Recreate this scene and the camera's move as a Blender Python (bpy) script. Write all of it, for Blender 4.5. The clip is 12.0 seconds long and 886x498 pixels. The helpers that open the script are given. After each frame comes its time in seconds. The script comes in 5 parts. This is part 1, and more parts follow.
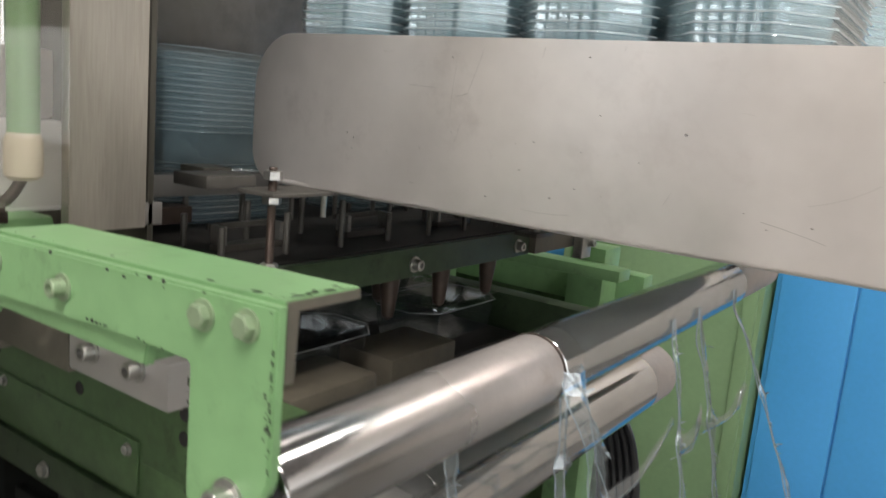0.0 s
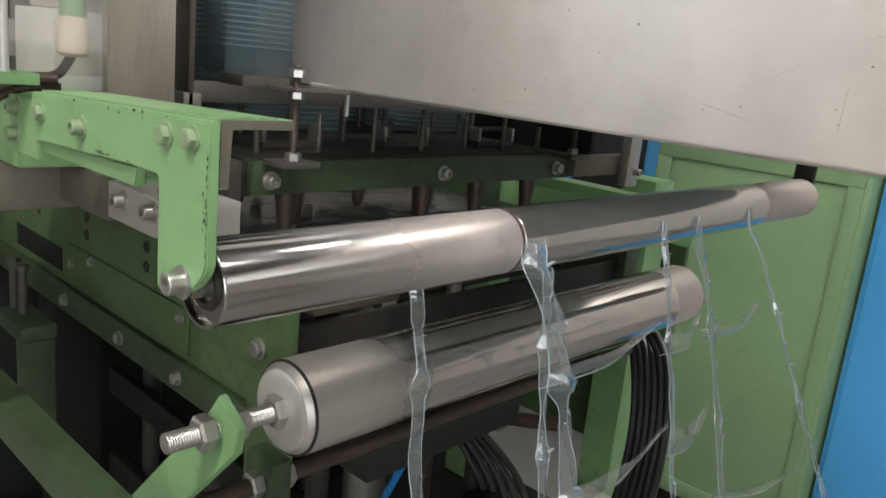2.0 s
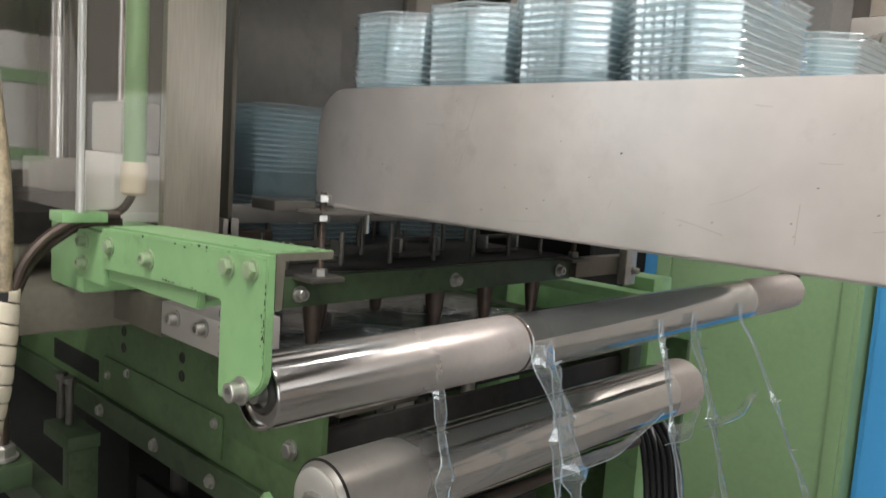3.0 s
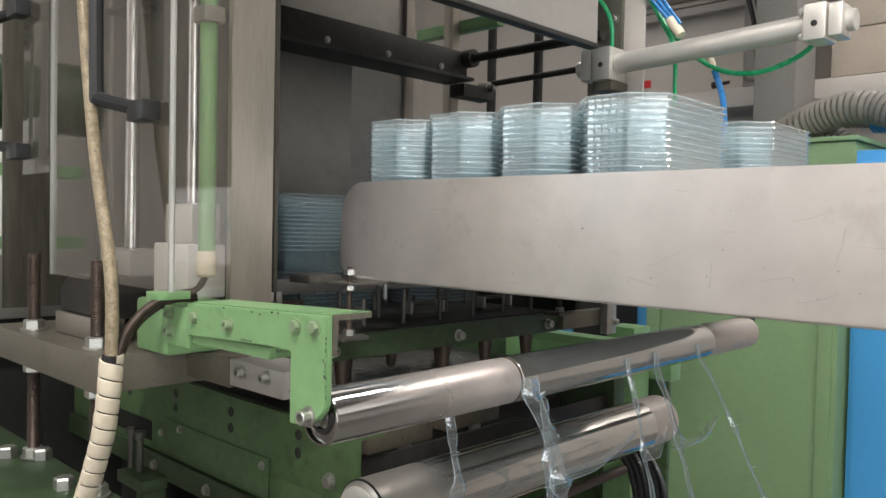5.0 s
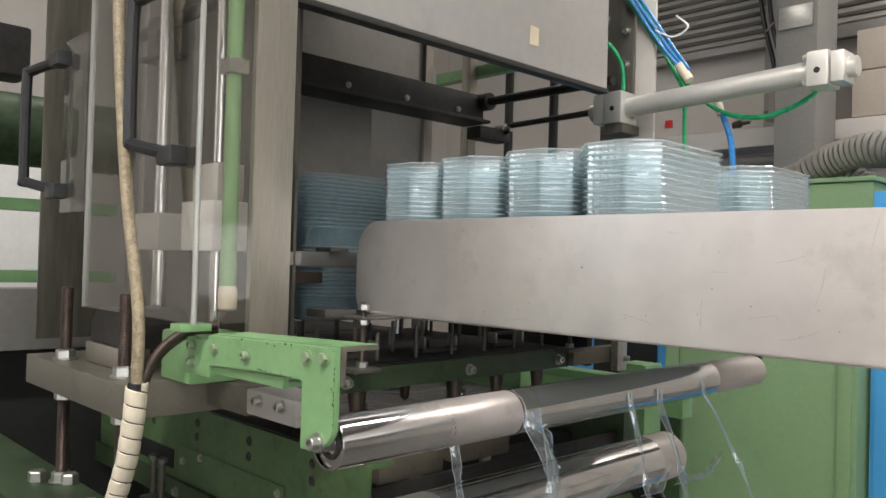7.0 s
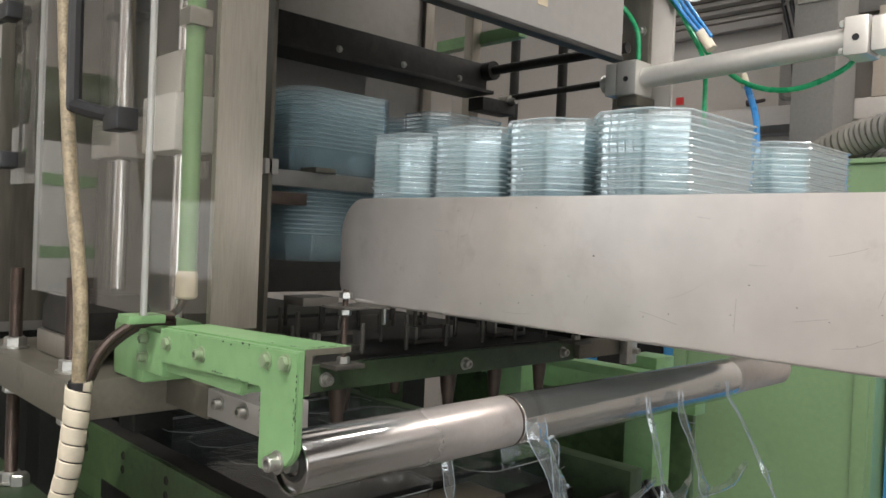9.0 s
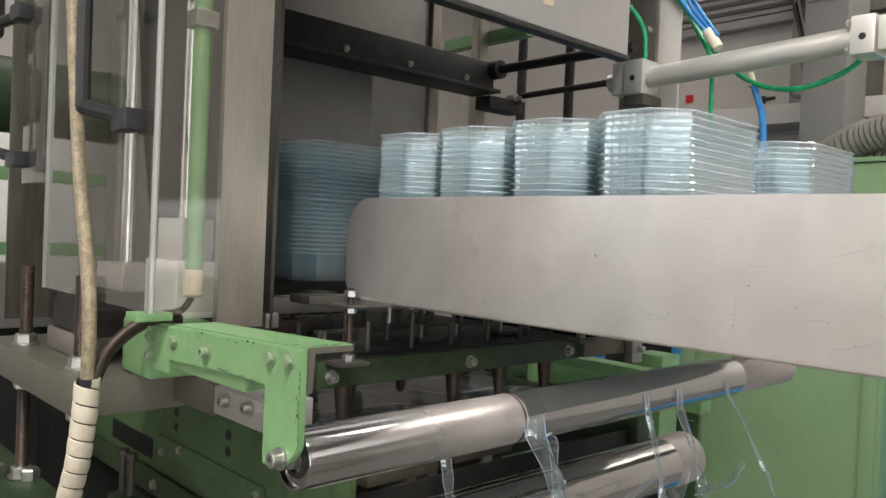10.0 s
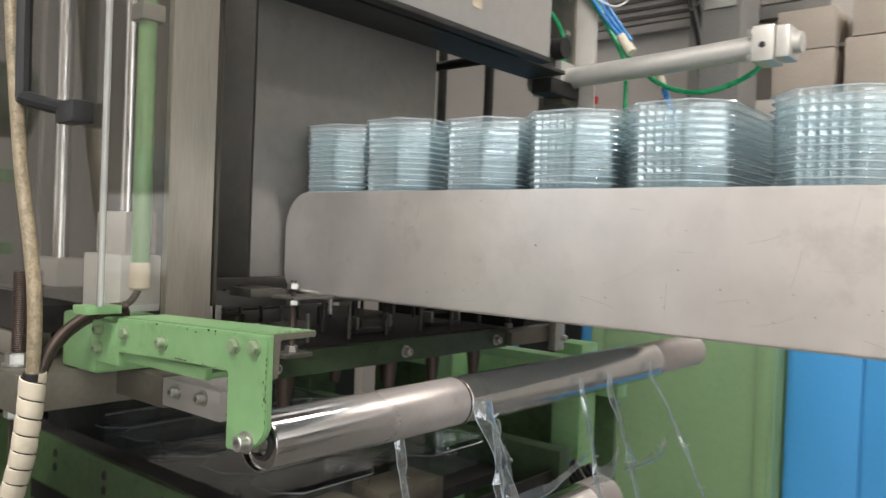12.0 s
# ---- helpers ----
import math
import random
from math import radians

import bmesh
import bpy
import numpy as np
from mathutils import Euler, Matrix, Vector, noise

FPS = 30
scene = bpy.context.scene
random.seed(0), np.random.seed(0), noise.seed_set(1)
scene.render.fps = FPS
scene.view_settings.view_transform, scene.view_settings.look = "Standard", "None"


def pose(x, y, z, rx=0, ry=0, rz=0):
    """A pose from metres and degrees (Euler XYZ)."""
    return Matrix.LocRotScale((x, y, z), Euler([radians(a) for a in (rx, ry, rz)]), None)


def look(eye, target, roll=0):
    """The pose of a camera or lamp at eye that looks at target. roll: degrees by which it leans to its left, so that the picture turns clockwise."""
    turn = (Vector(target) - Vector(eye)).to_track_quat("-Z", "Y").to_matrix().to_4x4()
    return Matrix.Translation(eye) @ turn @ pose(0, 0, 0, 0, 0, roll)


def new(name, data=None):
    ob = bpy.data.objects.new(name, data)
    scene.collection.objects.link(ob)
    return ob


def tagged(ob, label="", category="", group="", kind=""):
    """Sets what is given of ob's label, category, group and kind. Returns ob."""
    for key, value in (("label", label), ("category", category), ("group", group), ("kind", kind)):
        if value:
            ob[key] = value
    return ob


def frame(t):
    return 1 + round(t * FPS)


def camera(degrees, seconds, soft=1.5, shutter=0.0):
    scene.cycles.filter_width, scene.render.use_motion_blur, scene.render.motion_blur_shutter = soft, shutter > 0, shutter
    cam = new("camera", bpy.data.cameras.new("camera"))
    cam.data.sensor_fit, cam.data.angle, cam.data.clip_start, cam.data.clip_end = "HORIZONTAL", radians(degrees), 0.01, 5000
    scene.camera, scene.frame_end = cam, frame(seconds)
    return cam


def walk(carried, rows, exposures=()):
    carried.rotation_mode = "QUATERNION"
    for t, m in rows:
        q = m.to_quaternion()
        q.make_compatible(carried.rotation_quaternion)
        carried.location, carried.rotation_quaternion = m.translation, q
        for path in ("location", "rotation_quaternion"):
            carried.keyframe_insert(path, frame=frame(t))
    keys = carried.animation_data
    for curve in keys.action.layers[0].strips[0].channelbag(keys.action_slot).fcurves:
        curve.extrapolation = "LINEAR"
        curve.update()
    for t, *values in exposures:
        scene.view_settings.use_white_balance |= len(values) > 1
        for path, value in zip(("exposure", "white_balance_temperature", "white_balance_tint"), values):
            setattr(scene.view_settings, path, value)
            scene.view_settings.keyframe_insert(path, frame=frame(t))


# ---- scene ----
cam = camera(59.1, 12.0, soft=1.5, shutter=0.5)
PATH = [
    (0, (-0.0081, 0.0003, 1.3181), (-1.1251, 1.6233, 0.9711), 5.1),
    (0.5, (0.0782, -0.0047, 1.3057), (-1.1328, 1.5363, 0.9077), 7.4),
    (1, (0.1171, 0.0009, 1.2853), (-1.1609, 1.4729, 0.8403), 7.0),
    (1.5, (0.1339, 0.0067, 1.2715), (-1.1621, 1.4497, 0.7875), 6.7),
    (2, (0.1363, 0.0058, 1.2740), (-1.1827, 1.4348, 0.8090), 5.9),
    (2.5, (0.1611, -0.0311, 1.2899), (-1.2039, 1.3899, 0.9469), 5.3),
    (3, (0.1857, -0.0597, 1.2993), (-1.1903, 1.3743, 1.0753), 3.8),
    (3.5, (0.2166, -0.1148, 1.3006), (-1.1204, 1.3652, 1.1576), 2.2),
    (5.5, (0.3662, -0.2364, 1.3189), (-1.0378, 1.1876, 1.2889), 1.0),
    (6, (0.3947, -0.2554, 1.3119), (-1.0283, 1.1496, 1.3079), 1.6),
    (6.5, (0.3950, -0.2587, 1.3132), (-1.0360, 1.1393, 1.3282), 1.8),
    (7, (0.3788, -0.2364, 1.3191), (-1.0572, 1.1556, 1.3501), 1.6),
    (8.8, (0.2851, -0.1449, 1.3242), (-1.1449, 1.2531, 1.3162), 1.6),
    (9, (0.2948, -0.1344, 1.3284), (-1.1472, 1.2516, 1.3004), 2.4),
    (9.5, (0.3025, -0.1324, 1.3288), (-1.1575, 1.2346, 1.2858), 2.4),
    (10, (0.3057, -0.1349, 1.3312), (-1.1533, 1.2331, 1.2952), 2.5),
    (10.5, (0.3024, -0.1338, 1.3309), (-1.1526, 1.2382, 1.2999), 2.3),
    (11, (0.3035, -0.1318, 1.3314), (-1.1505, 1.2422, 1.3004), 2.2),
    (11.5, (0.3100, -0.1298, 1.3317), (-1.1160, 1.2722, 1.3017), 2.5),
    (12, (0.3002, -0.1945, 1.3213), (-0.9858, 1.3375, 1.2913), 2.2),
]
walk(cam, [(t, look(eye, target, roll)) for t, eye, target, roll in PATH])

# ---------------------------------------------------------------- light
world = bpy.data.worlds.new("hall_sky")
world.use_nodes = True
scene.world = world
wn = world.node_tree.nodes
sky = wn.new("ShaderNodeTexSky")
sky.sky_type = "NISHITA"
sky.sun_disc = False
sky.sun_elevation, sky.sun_rotation = radians(40), radians(120)
world.node_tree.links.new(sky.outputs[0], wn["Background"].inputs[0])
wn["Background"].inputs[1].default_value = 0.08
scene.view_settings.exposure = 0.08


def area_lamp(name, place, target, sx, sy, watts, colour):
    data = bpy.data.lights.new(name, "AREA")
    data.shape, data.size, data.size_y, data.energy, data.color = "RECTANGLE", sx, sy, watts, colour
    ob = new(name, data)
    ob.matrix_world = look(place, target)
    return ob


WARM, COOL = (1.0, 0.972, 0.945), (0.88, 0.95, 1.0)
# tubes under the hall's ceiling
for ly, lx, watts in ((-1.6, 0.6, 150), (0.9, 1.5, 34), (0.9, -2.2, 12), (3.6, 0.3, 54)):
    area_lamp("tube_light", (lx, ly, 3.94), (lx, ly, 0), 0.25, 2.4, watts, WARM)
# daylight in the window wall behind the walk
area_lamp("window_daylight", (4.0, -1.5, 1.6), (0.0, 0.3, 1.45), 2.6, 2.6, 34, COOL)
area_lamp("window_daylight", (3.0, -3.05, 1.6), (-0.3, 0.6, 1.4), 2.1, 2.6, 34, COOL)
# weak fill light for the added left-hand window
area_lamp("window_daylight", (-2.95, -3.05, 2.15), (-0.4, 0.6, 1.2), 2.7, 1.6, 7, COOL)


# ---------------------------------------------------------------- materials
def material(name, colour, rough=0.5, metal=0.0, vary=0.12, scale=6.0, bump=0.15, stain=None, stain_amount=0.3,
             fine=60.0, stretch=(1, 1, 1), coat=0.0, rough_vary=0.12, spec=0.5):
    m = bpy.data.materials.new(name)
    m.use_nodes = True
    n, l = m.node_tree.nodes, m.node_tree.links
    b = n["Principled BSDF"]
    b.inputs["Metallic"].default_value = metal
    b.inputs["Coat Weight"].default_value = coat
    b.inputs["Specular IOR Level"].default_value = spec
    tc = n.new("ShaderNodeTexCoord")
    mp = n.new("ShaderNodeMapping")
    mp.inputs["Scale"].default_value = stretch
    l.new(tc.outputs["Object"], mp.inputs["Vector"])
    big = n.new("ShaderNodeTexNoise")
    big.inputs["Scale"].default_value, big.inputs["Detail"].default_value = scale, 5
    small = n.new("ShaderNodeTexNoise")
    small.inputs["Scale"].default_value, small.inputs["Detail"].default_value = fine, 4
    l.new(mp.outputs[0], big.inputs["Vector"])
    l.new(mp.outputs[0], small.inputs["Vector"])
    mixed = n.new("ShaderNodeMath")
    mixed.operation = "MULTIPLY_ADD"
    l.new(small.outputs["Fac"], mixed.inputs[0])
    mixed.inputs[1].default_value = 0.45
    half = n.new("ShaderNodeMath")
    half.operation = "MULTIPLY"
    half.inputs[1].default_value = 0.55
    l.new(big.outputs["Fac"], half.inputs[0])
    l.new(half.outputs[0], mixed.inputs[2])
    ramp = n.new("ShaderNodeValToRGB")
    ramp.color_ramp.elements[0].position, ramp.color_ramp.elements[1].position = 0.3, 0.7
    lo = [max(0.0, c * (1 - vary)) for c in colour]
    hi = [min(1.0, c * (1 + vary)) for c in colour]
    ramp.color_ramp.elements[0].color, ramp.color_ramp.elements[1].color = (*lo, 1), (*hi, 1)
    l.new(mixed.outputs[0], ramp.inputs[0])
    out = ramp.outputs[0]
    if stain:
        sp = n.new("ShaderNodeTexNoise")
        sp.inputs["Scale"].default_value, sp.inputs["Detail"].default_value = scale * 2.3, 8
        sp.inputs["Roughness"].default_value = 0.7
        l.new(mp.outputs[0], sp.inputs["Vector"])
        sr = n.new("ShaderNodeValToRGB")
        sr.color_ramp.elements[0].position, sr.color_ramp.elements[1].position = 0.56, 0.74
        sr.color_ramp.elements[0].color, sr.color_ramp.elements[1].color = (0, 0, 0, 1), (stain_amount,) * 3 + (1,)
        l.new(sp.outputs["Fac"], sr.inputs[0])
        mx = n.new("ShaderNodeMix")
        mx.data_type = "RGBA"
        l.new(sr.outputs[0], mx.inputs[0])
        l.new(out, mx.inputs[6])
        mx.inputs[7].default_value = (*stain, 1)
        out = mx.outputs[2]
    l.new(out, b.inputs["Base Color"])
    rr = n.new("ShaderNodeMapRange")
    rr.inputs["To Min"].default_value = max(0.02, rough - rough_vary)
    rr.inputs["To Max"].default_value = min(1.0, rough + rough_vary)
    l.new(mixed.outputs[0], rr.inputs["Value"])
    l.new(rr.outputs[0], b.inputs["Roughness"])
    if bump:
        bp = n.new("ShaderNodeBump")
        bp.inputs["Strength"].default_value, bp.inputs["Distance"].default_value = bump, 0.002
        l.new(mixed.outputs[0], bp.inputs["Height"])
        l.new(bp.outputs[0], b.inputs["Normal"])
    return m


def clear_plastic(name, colour, clear, rough=0.12, tint=(1, 1, 1), shine=0.5, ripple=0.1, base=0.09, glow_through=0.5):
    """Thin plastic: part of the light goes straight through, the rest meets a glossy, milky skin."""
    m = bpy.data.materials.new(name)
    m.use_nodes = True
    n, l = m.node_tree.nodes, m.node_tree.links
    b = n["Principled BSDF"]
    b.inputs["Base Color"].default_value = (*colour, 1)
    b.inputs["Roughness"].default_value = rough
    b.inputs["Specular IOR Level"].default_value = 0.8
    t = n.new("ShaderNodeBsdfTransparent")
    t.inputs[0].default_value = (*tint, 1)
    mix = n.new("ShaderNodeMixShader")
    mix.inputs[0].default_value = 1 - clear
    l.new(t.outputs[0], mix.inputs[1])
    through_light = n.new("ShaderNodeBsdfTranslucent")
    through_light.inputs[0].default_value = (*colour, 1)
    skin = n.new("ShaderNodeMixShader")
    skin.inputs[0].default_value = glow_through
    l.new(b.outputs[0], skin.inputs[1])
    l.new(through_light.outputs[0], skin.inputs[2])
    l.new(skin.outputs[0], mix.inputs[2])
    # a clear gloss on top, stronger where it is seen edge-on
    gloss = n.new("ShaderNodeBsdfGlossy")
    gloss.inputs["Roughness"].default_value = rough
    lw = n.new("ShaderNodeLayerWeight")
    lw.inputs[0].default_value = 0.5
    power = n.new("ShaderNodeMath")
    power.operation = "POWER"
    power.inputs[1].default_value = 3.0
    l.new(lw.outputs["Facing"], power.inputs[0])
    amount = n.new("ShaderNodeMath")
    amount.operation = "MULTIPLY_ADD"
    amount.inputs[1].default_value, amount.inputs[2].default_value = shine, base
    l.new(power.outputs[0], amount.inputs[0])
    bump_noise = n.new("ShaderNodeTexNoise")
    bump_noise.inputs["Scale"].default_value = 45.0
    tc = n.new("ShaderNodeTexCoord")
    l.new(tc.outputs["Object"], bump_noise.inputs["Vector"])
    bp = n.new("ShaderNodeBump")
    bp.inputs["Strength"].default_value, bp.inputs["Distance"].default_value = ripple, 0.003
    l.new(bump_noise.outputs["Fac"], bp.inputs["Height"])
    l.new(bp.outputs[0], gloss.inputs["Normal"])
    top = n.new("ShaderNodeMixShader")
    l.new(amount.outputs[0], top.inputs[0])
    l.new(mix.outputs[0], top.inputs[1])
    l.new(gloss.outputs[0], top.inputs[2])
    l.new(top.outputs[0], n["Material Output"].inputs["Surface"])
    return m


GREEN = material("green_paint", (0.185, 0.335, 0.15), 0.36, vary=0.12, scale=14, bump=0.12, stain=(0.075, 0.115, 0.055), stain_amount=0.45)
# two oily greens, their colour and stains also darkened to carry the shade
GREEN_DARK = material("shaded_oily_green_paint", (0.036, 0.058, 0.028), 0.45, vary=0.4, scale=12, bump=0.2, stain=(0.01, 0.012, 0.008), stain_amount=0.85, spec=0.35)
GREEN_MID = material("part_shaded_greasy_green_paint", (0.066, 0.112, 0.047), 0.40, vary=0.35, scale=7, bump=0.2, stain=(0.022, 0.024, 0.014), stain_amount=0.85, spec=0.4)
GREEN_CAB = material("cabinet_green_paint", (0.22, 0.34, 0.175), 0.4, vary=0.07, scale=3, bump=0.06, stain=(0.13, 0.22, 0.12), stain_amount=0.3)
BLUE = material("blue_paint", (0.08, 0.38, 0.78), 0.4, vary=0.06, scale=3, bump=0.05)
STEEL = material("brushed_steel", (0.35, 0.32, 0.275), 0.36, 0.75, vary=0.16, scale=5, bump=0.05, fine=60, stretch=(7, 7, 0.5), stain=(0.20, 0.175, 0.145), stain_amount=0.6)
ALLOY = material("silver_alloy", (0.67, 0.645, 0.60), 0.36, 0.55, vary=0.06, scale=12, bump=0.04, fine=90)
# dark upright streaks in the colour imitate reflections and murk behind the guard
MURKY = material("reflection_streaked_sheet", (0.085, 0.078, 0.062), 0.35, 0.35, vary=0.45, scale=9, bump=0.1, fine=30, stretch=(3, 3, 0.25), stain=(0.02, 0.024, 0.016), stain_amount=0.7, spec=0.4)
DARK_STEEL = material("dull_dark_steel", (0.085, 0.078, 0.068), 0.45, 0.3, vary=0.25, scale=14, bump=0.12, spec=0.35)
PAINTED_BOLT = material("overpainted_bolt", (0.24, 0.31, 0.19), 0.38, 0.3, vary=0.2, scale=80, bump=0.15, stain=(0.12, 0.11, 0.09), stain_amount=0.6)
PANEL = material("conveyor_sheet_metal", (0.66, 0.62, 0.59), 0.34, 0.7, vary=0.16, scale=5, bump=0.2, fine=16, stain=(0.50, 0.455, 0.43), stain_amount=0.6, rough_vary=0.2)
SCRATCH = material("scratched_sheet_metal", (0.42, 0.39, 0.365), 0.4, 0.5, vary=0.25, scale=20, bump=0.05)
HOOD = material("light_sheet_steel", (0.44, 0.42, 0.40), 0.38, 0.5, vary=0.08, scale=3, bump=0.05, fine=50, stain=(0.32, 0.30, 0.28), stain_amount=0.4)
MATT_END = material("worn_roller_end", (0.50, 0.44, 0.40), 0.5, 0.15, vary=0.1, scale=14, bump=0.06, fine=120, stain=(0.33, 0.27, 0.23), stain_amount=0.5)
SHEET = material("grey_sheet_steel", (0.25, 0.235, 0.22), 0.4, 0.6, vary=0.12, scale=3, bump=0.05, fine=50, stain=(0.13, 0.12, 0.11), stain_amount=0.5)
PLATE = material("ground_steel_plate", (0.145, 0.132, 0.105), 0.45, 0.45, vary=0.18, scale=8, bump=0.1, fine=120, stain=(0.07, 0.055, 0.042), stain_amount=0.55)
CHROME = material("polished_roller_steel", (0.64, 0.63, 0.62), 0.125, 1.0, vary=0.1, scale=6, bump=0.02, fine=24, rough_vary=0.04, stretch=(3, 1, 3))
MATT = material("worn_roller_steel", (0.63, 0.575, 0.54), 0.36, 0.8, vary=0.1, scale=14, bump=0.06, fine=120, stain=(0.40, 0.32, 0.27), stain_amount=0.5)


def fade_polish(m, start, end, smooth_rough):
    """Worn-in polish: bright up to one place along the roller, fading unevenly into the matt steel."""
    n, l = m.node_tree.nodes, m.node_tree.links
    b = n["Principled BSDF"]
    tc = n.new("ShaderNodeTexCoord")
    sep = n.new("ShaderNodeSeparateXYZ")
    l.new(tc.outputs["Object"], sep.inputs[0])
    patch = n.new("ShaderNodeTexNoise")
    patch.inputs["Scale"].default_value = 28.0
    l.new(tc.outputs["Object"], patch.inputs["Vector"])
    add = n.new("ShaderNodeMath")
    add.operation = "MULTIPLY_ADD"
    add.inputs[1].default_value = 0.05
    l.new(patch.outputs["Fac"], add.inputs[0])
    l.new(sep.outputs["Y"], add.inputs[2])
    mr = n.new("ShaderNodeMapRange")
    mr.inputs["From Min"].default_value, mr.inputs["From Max"].default_value = start + 0.025, end + 0.025
    l.new(add.outputs[0], mr.inputs["Value"])
    old = b.inputs["Roughness"].links[0].from_socket
    mix = n.new("ShaderNodeMix")
    l.new(mr.outputs[0], mix.inputs[0])
    mix.inputs[2].default_value = smooth_rough
    l.new(old, mix.inputs[3])
    l.new(mix.outputs[0], b.inputs["Roughness"])
    tone = b.inputs["Base Color"].links[0].from_socket
    mc = n.new("ShaderNodeMix")
    mc.data_type = "RGBA"
    l.new(mr.outputs[0], mc.inputs[0])
    mc.inputs[6].default_value = (0.50, 0.485, 0.475, 1)
    l.new(tone, mc.inputs[7])
    l.new(mc.outputs[2], b.inputs["Base Color"])
    metal = n.new("ShaderNodeMapRange")
    metal.inputs["To Min"].default_value, metal.inputs["To Max"].default_value = 1.0, b.inputs["Metallic"].default_value
    l.new(mr.outputs[0], metal.inputs["Value"])
    l.new(metal.outputs[0], b.inputs["Metallic"])
    return m


ROLLER = fade_polish(material("part_polished_roller_steel", (0.60, 0.55, 0.525), 0.38, 0.7, vary=0.1, scale=14, bump=0.05, fine=120, stain=(0.42, 0.34, 0.29), stain_amount=0.5), -0.44, -0.25, 0.15)
ROLLER_LOW = fade_polish(material("lower_roller_steel", (0.50, 0.475, 0.44), 0.42, 0.75, vary=0.08, scale=14, bump=0.05, fine=120, stain=(0.42, 0.36, 0.31), stain_amount=0.4), -0.245, -0.30, 0.16)
ZINC = material("zinc_plated_steel", (0.42, 0.41, 0.38), 0.33, 0.85, vary=0.18, scale=60, bump=0.1, fine=300, stain=(0.15, 0.12, 0.09), stain_amount=0.5)
BLACK_STEEL = material("black_oily_steel", (0.028, 0.026, 0.024), 0.5, 0.1, vary=0.45, scale=14, bump=0.2, spec=0.22, stain=(0.075, 0.062, 0.05), stain_amount=0.35)
RUST = material("brown_oily_steel", (0.070, 0.050, 0.040), 0.42, 0.5, vary=0.3, scale=25, bump=0.25)
BLACK = material("black_plastic", (0.016, 0.016, 0.017), 0.4, vary=0.2, scale=20, bump=0.08)
# near-black stands in for deep shade inside and under the machine
DARK = material("shaded_machine_inside", (0.014, 0.015, 0.013), 0.65, vary=0.3, scale=6, bump=0.2, spec=0.15)
CREAM = material("cream_plastic", (0.62, 0.55, 0.43), 0.5, vary=0.08, scale=30, bump=0.1, stain=(0.40, 0.32, 0.23), stain_amount=0.4)
MOULD = material("oily_mould_block", (0.105, 0.09, 0.066), 0.55, vary=0.25, scale=14, bump=0.15, stain=(0.04, 0.034, 0.028), stain_amount=0.7)
WHITE = material("white_machined_block", (0.72, 0.71, 0.68), 0.45, vary=0.06, scale=12, bump=0.05)
BRAID = material("braided_clear_hose", (0.25, 0.20, 0.13), 0.35, vary=0.55, scale=90, bump=0.6, fine=320)
TUBE_GREEN = material("green_air_tube", (0.02, 0.36, 0.14), 0.28, vary=0.08, scale=20, bump=0.02)
TUBE_BLUE = material("blue_air_tube", (0.03, 0.2, 0.5), 0.28, vary=0.08, scale=20, bump=0.02)
HOSE_GREY = material("grey_corrugated_hose", (0.16, 0.148, 0.13), 0.55, vary=0.15, scale=15, bump=0.1)
WALL = material("painted_hall_wall", (0.52, 0.48, 0.44), 0.8, vary=0.06, scale=1.5, bump=0.1, fine=40, stain=(0.42, 0.38, 0.34), stain_amount=0.35)
CONCRETE = material("grey_concrete", (0.20, 0.19, 0.175), 0.85, vary=0.15, scale=2.5, bump=0.3, stain=(0.17, 0.16, 0.15), stain_amount=0.5)
CEIL = material("ceiling_paint", (0.17, 0.165, 0.16), 0.85, vary=0.1, scale=2, bump=0.1)
SLAT = material("grey_slat_paint", (0.30, 0.275, 0.255), 0.6, vary=0.08, scale=6, bump=0.05)
WOOD = material("rough_timber", (0.36, 0.2, 0.10), 0.7, vary=0.2, scale=10, bump=0.3, stretch=(1, 8, 8))
CARD = material("pale_cardboard", (0.42, 0.36, 0.30), 0.85, vary=0.08, scale=6, bump=0.15)
RED = material("red_plastic", (0.6, 0.03, 0.03), 0.4, vary=0.05, scale=20, bump=0.02)
BELT = material("white_conveyor_belt", (0.6, 0.62, 0.62), 0.6, vary=0.06, scale=10, bump=0.1)
PAPER = material("buff_paper", (0.5, 0.42, 0.3), 0.9, vary=0.06, scale=30, bump=0.05)
TRAY = clear_plastic("blue_clear_tray_plastic", (0.74, 0.94, 1.0), 0.70, 0.07, (0.97, 0.995, 1.0), 0.9, 0.05, 0.18, 0.6)
TRAY_RIM = clear_plastic("tray_rim_plastic", (0.95, 0.99, 1.0), 0.45, 0.08, (0.98, 0.99, 1.0), 0.9, 0.1, 0.35, 0.4)
TRAY_CLEAR = clear_plastic("fresh_clear_tray_plastic", (0.35, 0.4, 0.42), 0.96, 0.08, (0.95, 0.97, 0.98), 0.6, 0.3)
FILM = clear_plastic("clear_film", (0.62, 0.82, 0.92), 0.90, 0.06, (0.95, 0.985, 1.0), 0.8, 1.0, 0.20)
BEAD = clear_plastic("thick_film_edge", (0.78, 0.90, 0.97), 0.5, 0.07, (0.95, 0.985, 1.0), 0.8, 1.0, 0.2)
SHEET_FILM = clear_plastic("film_on_moulds", (0.05, 0.055, 0.06), 0.93, 0.05, (0.95, 0.97, 0.975), 0.5, 0.25, 0.045)
WRAP = clear_plastic("clear_film_on_roller", (0.75, 0.84, 0.88), 0.985, 0.05, (0.97, 0.98, 0.985), 0.5, 0.2)
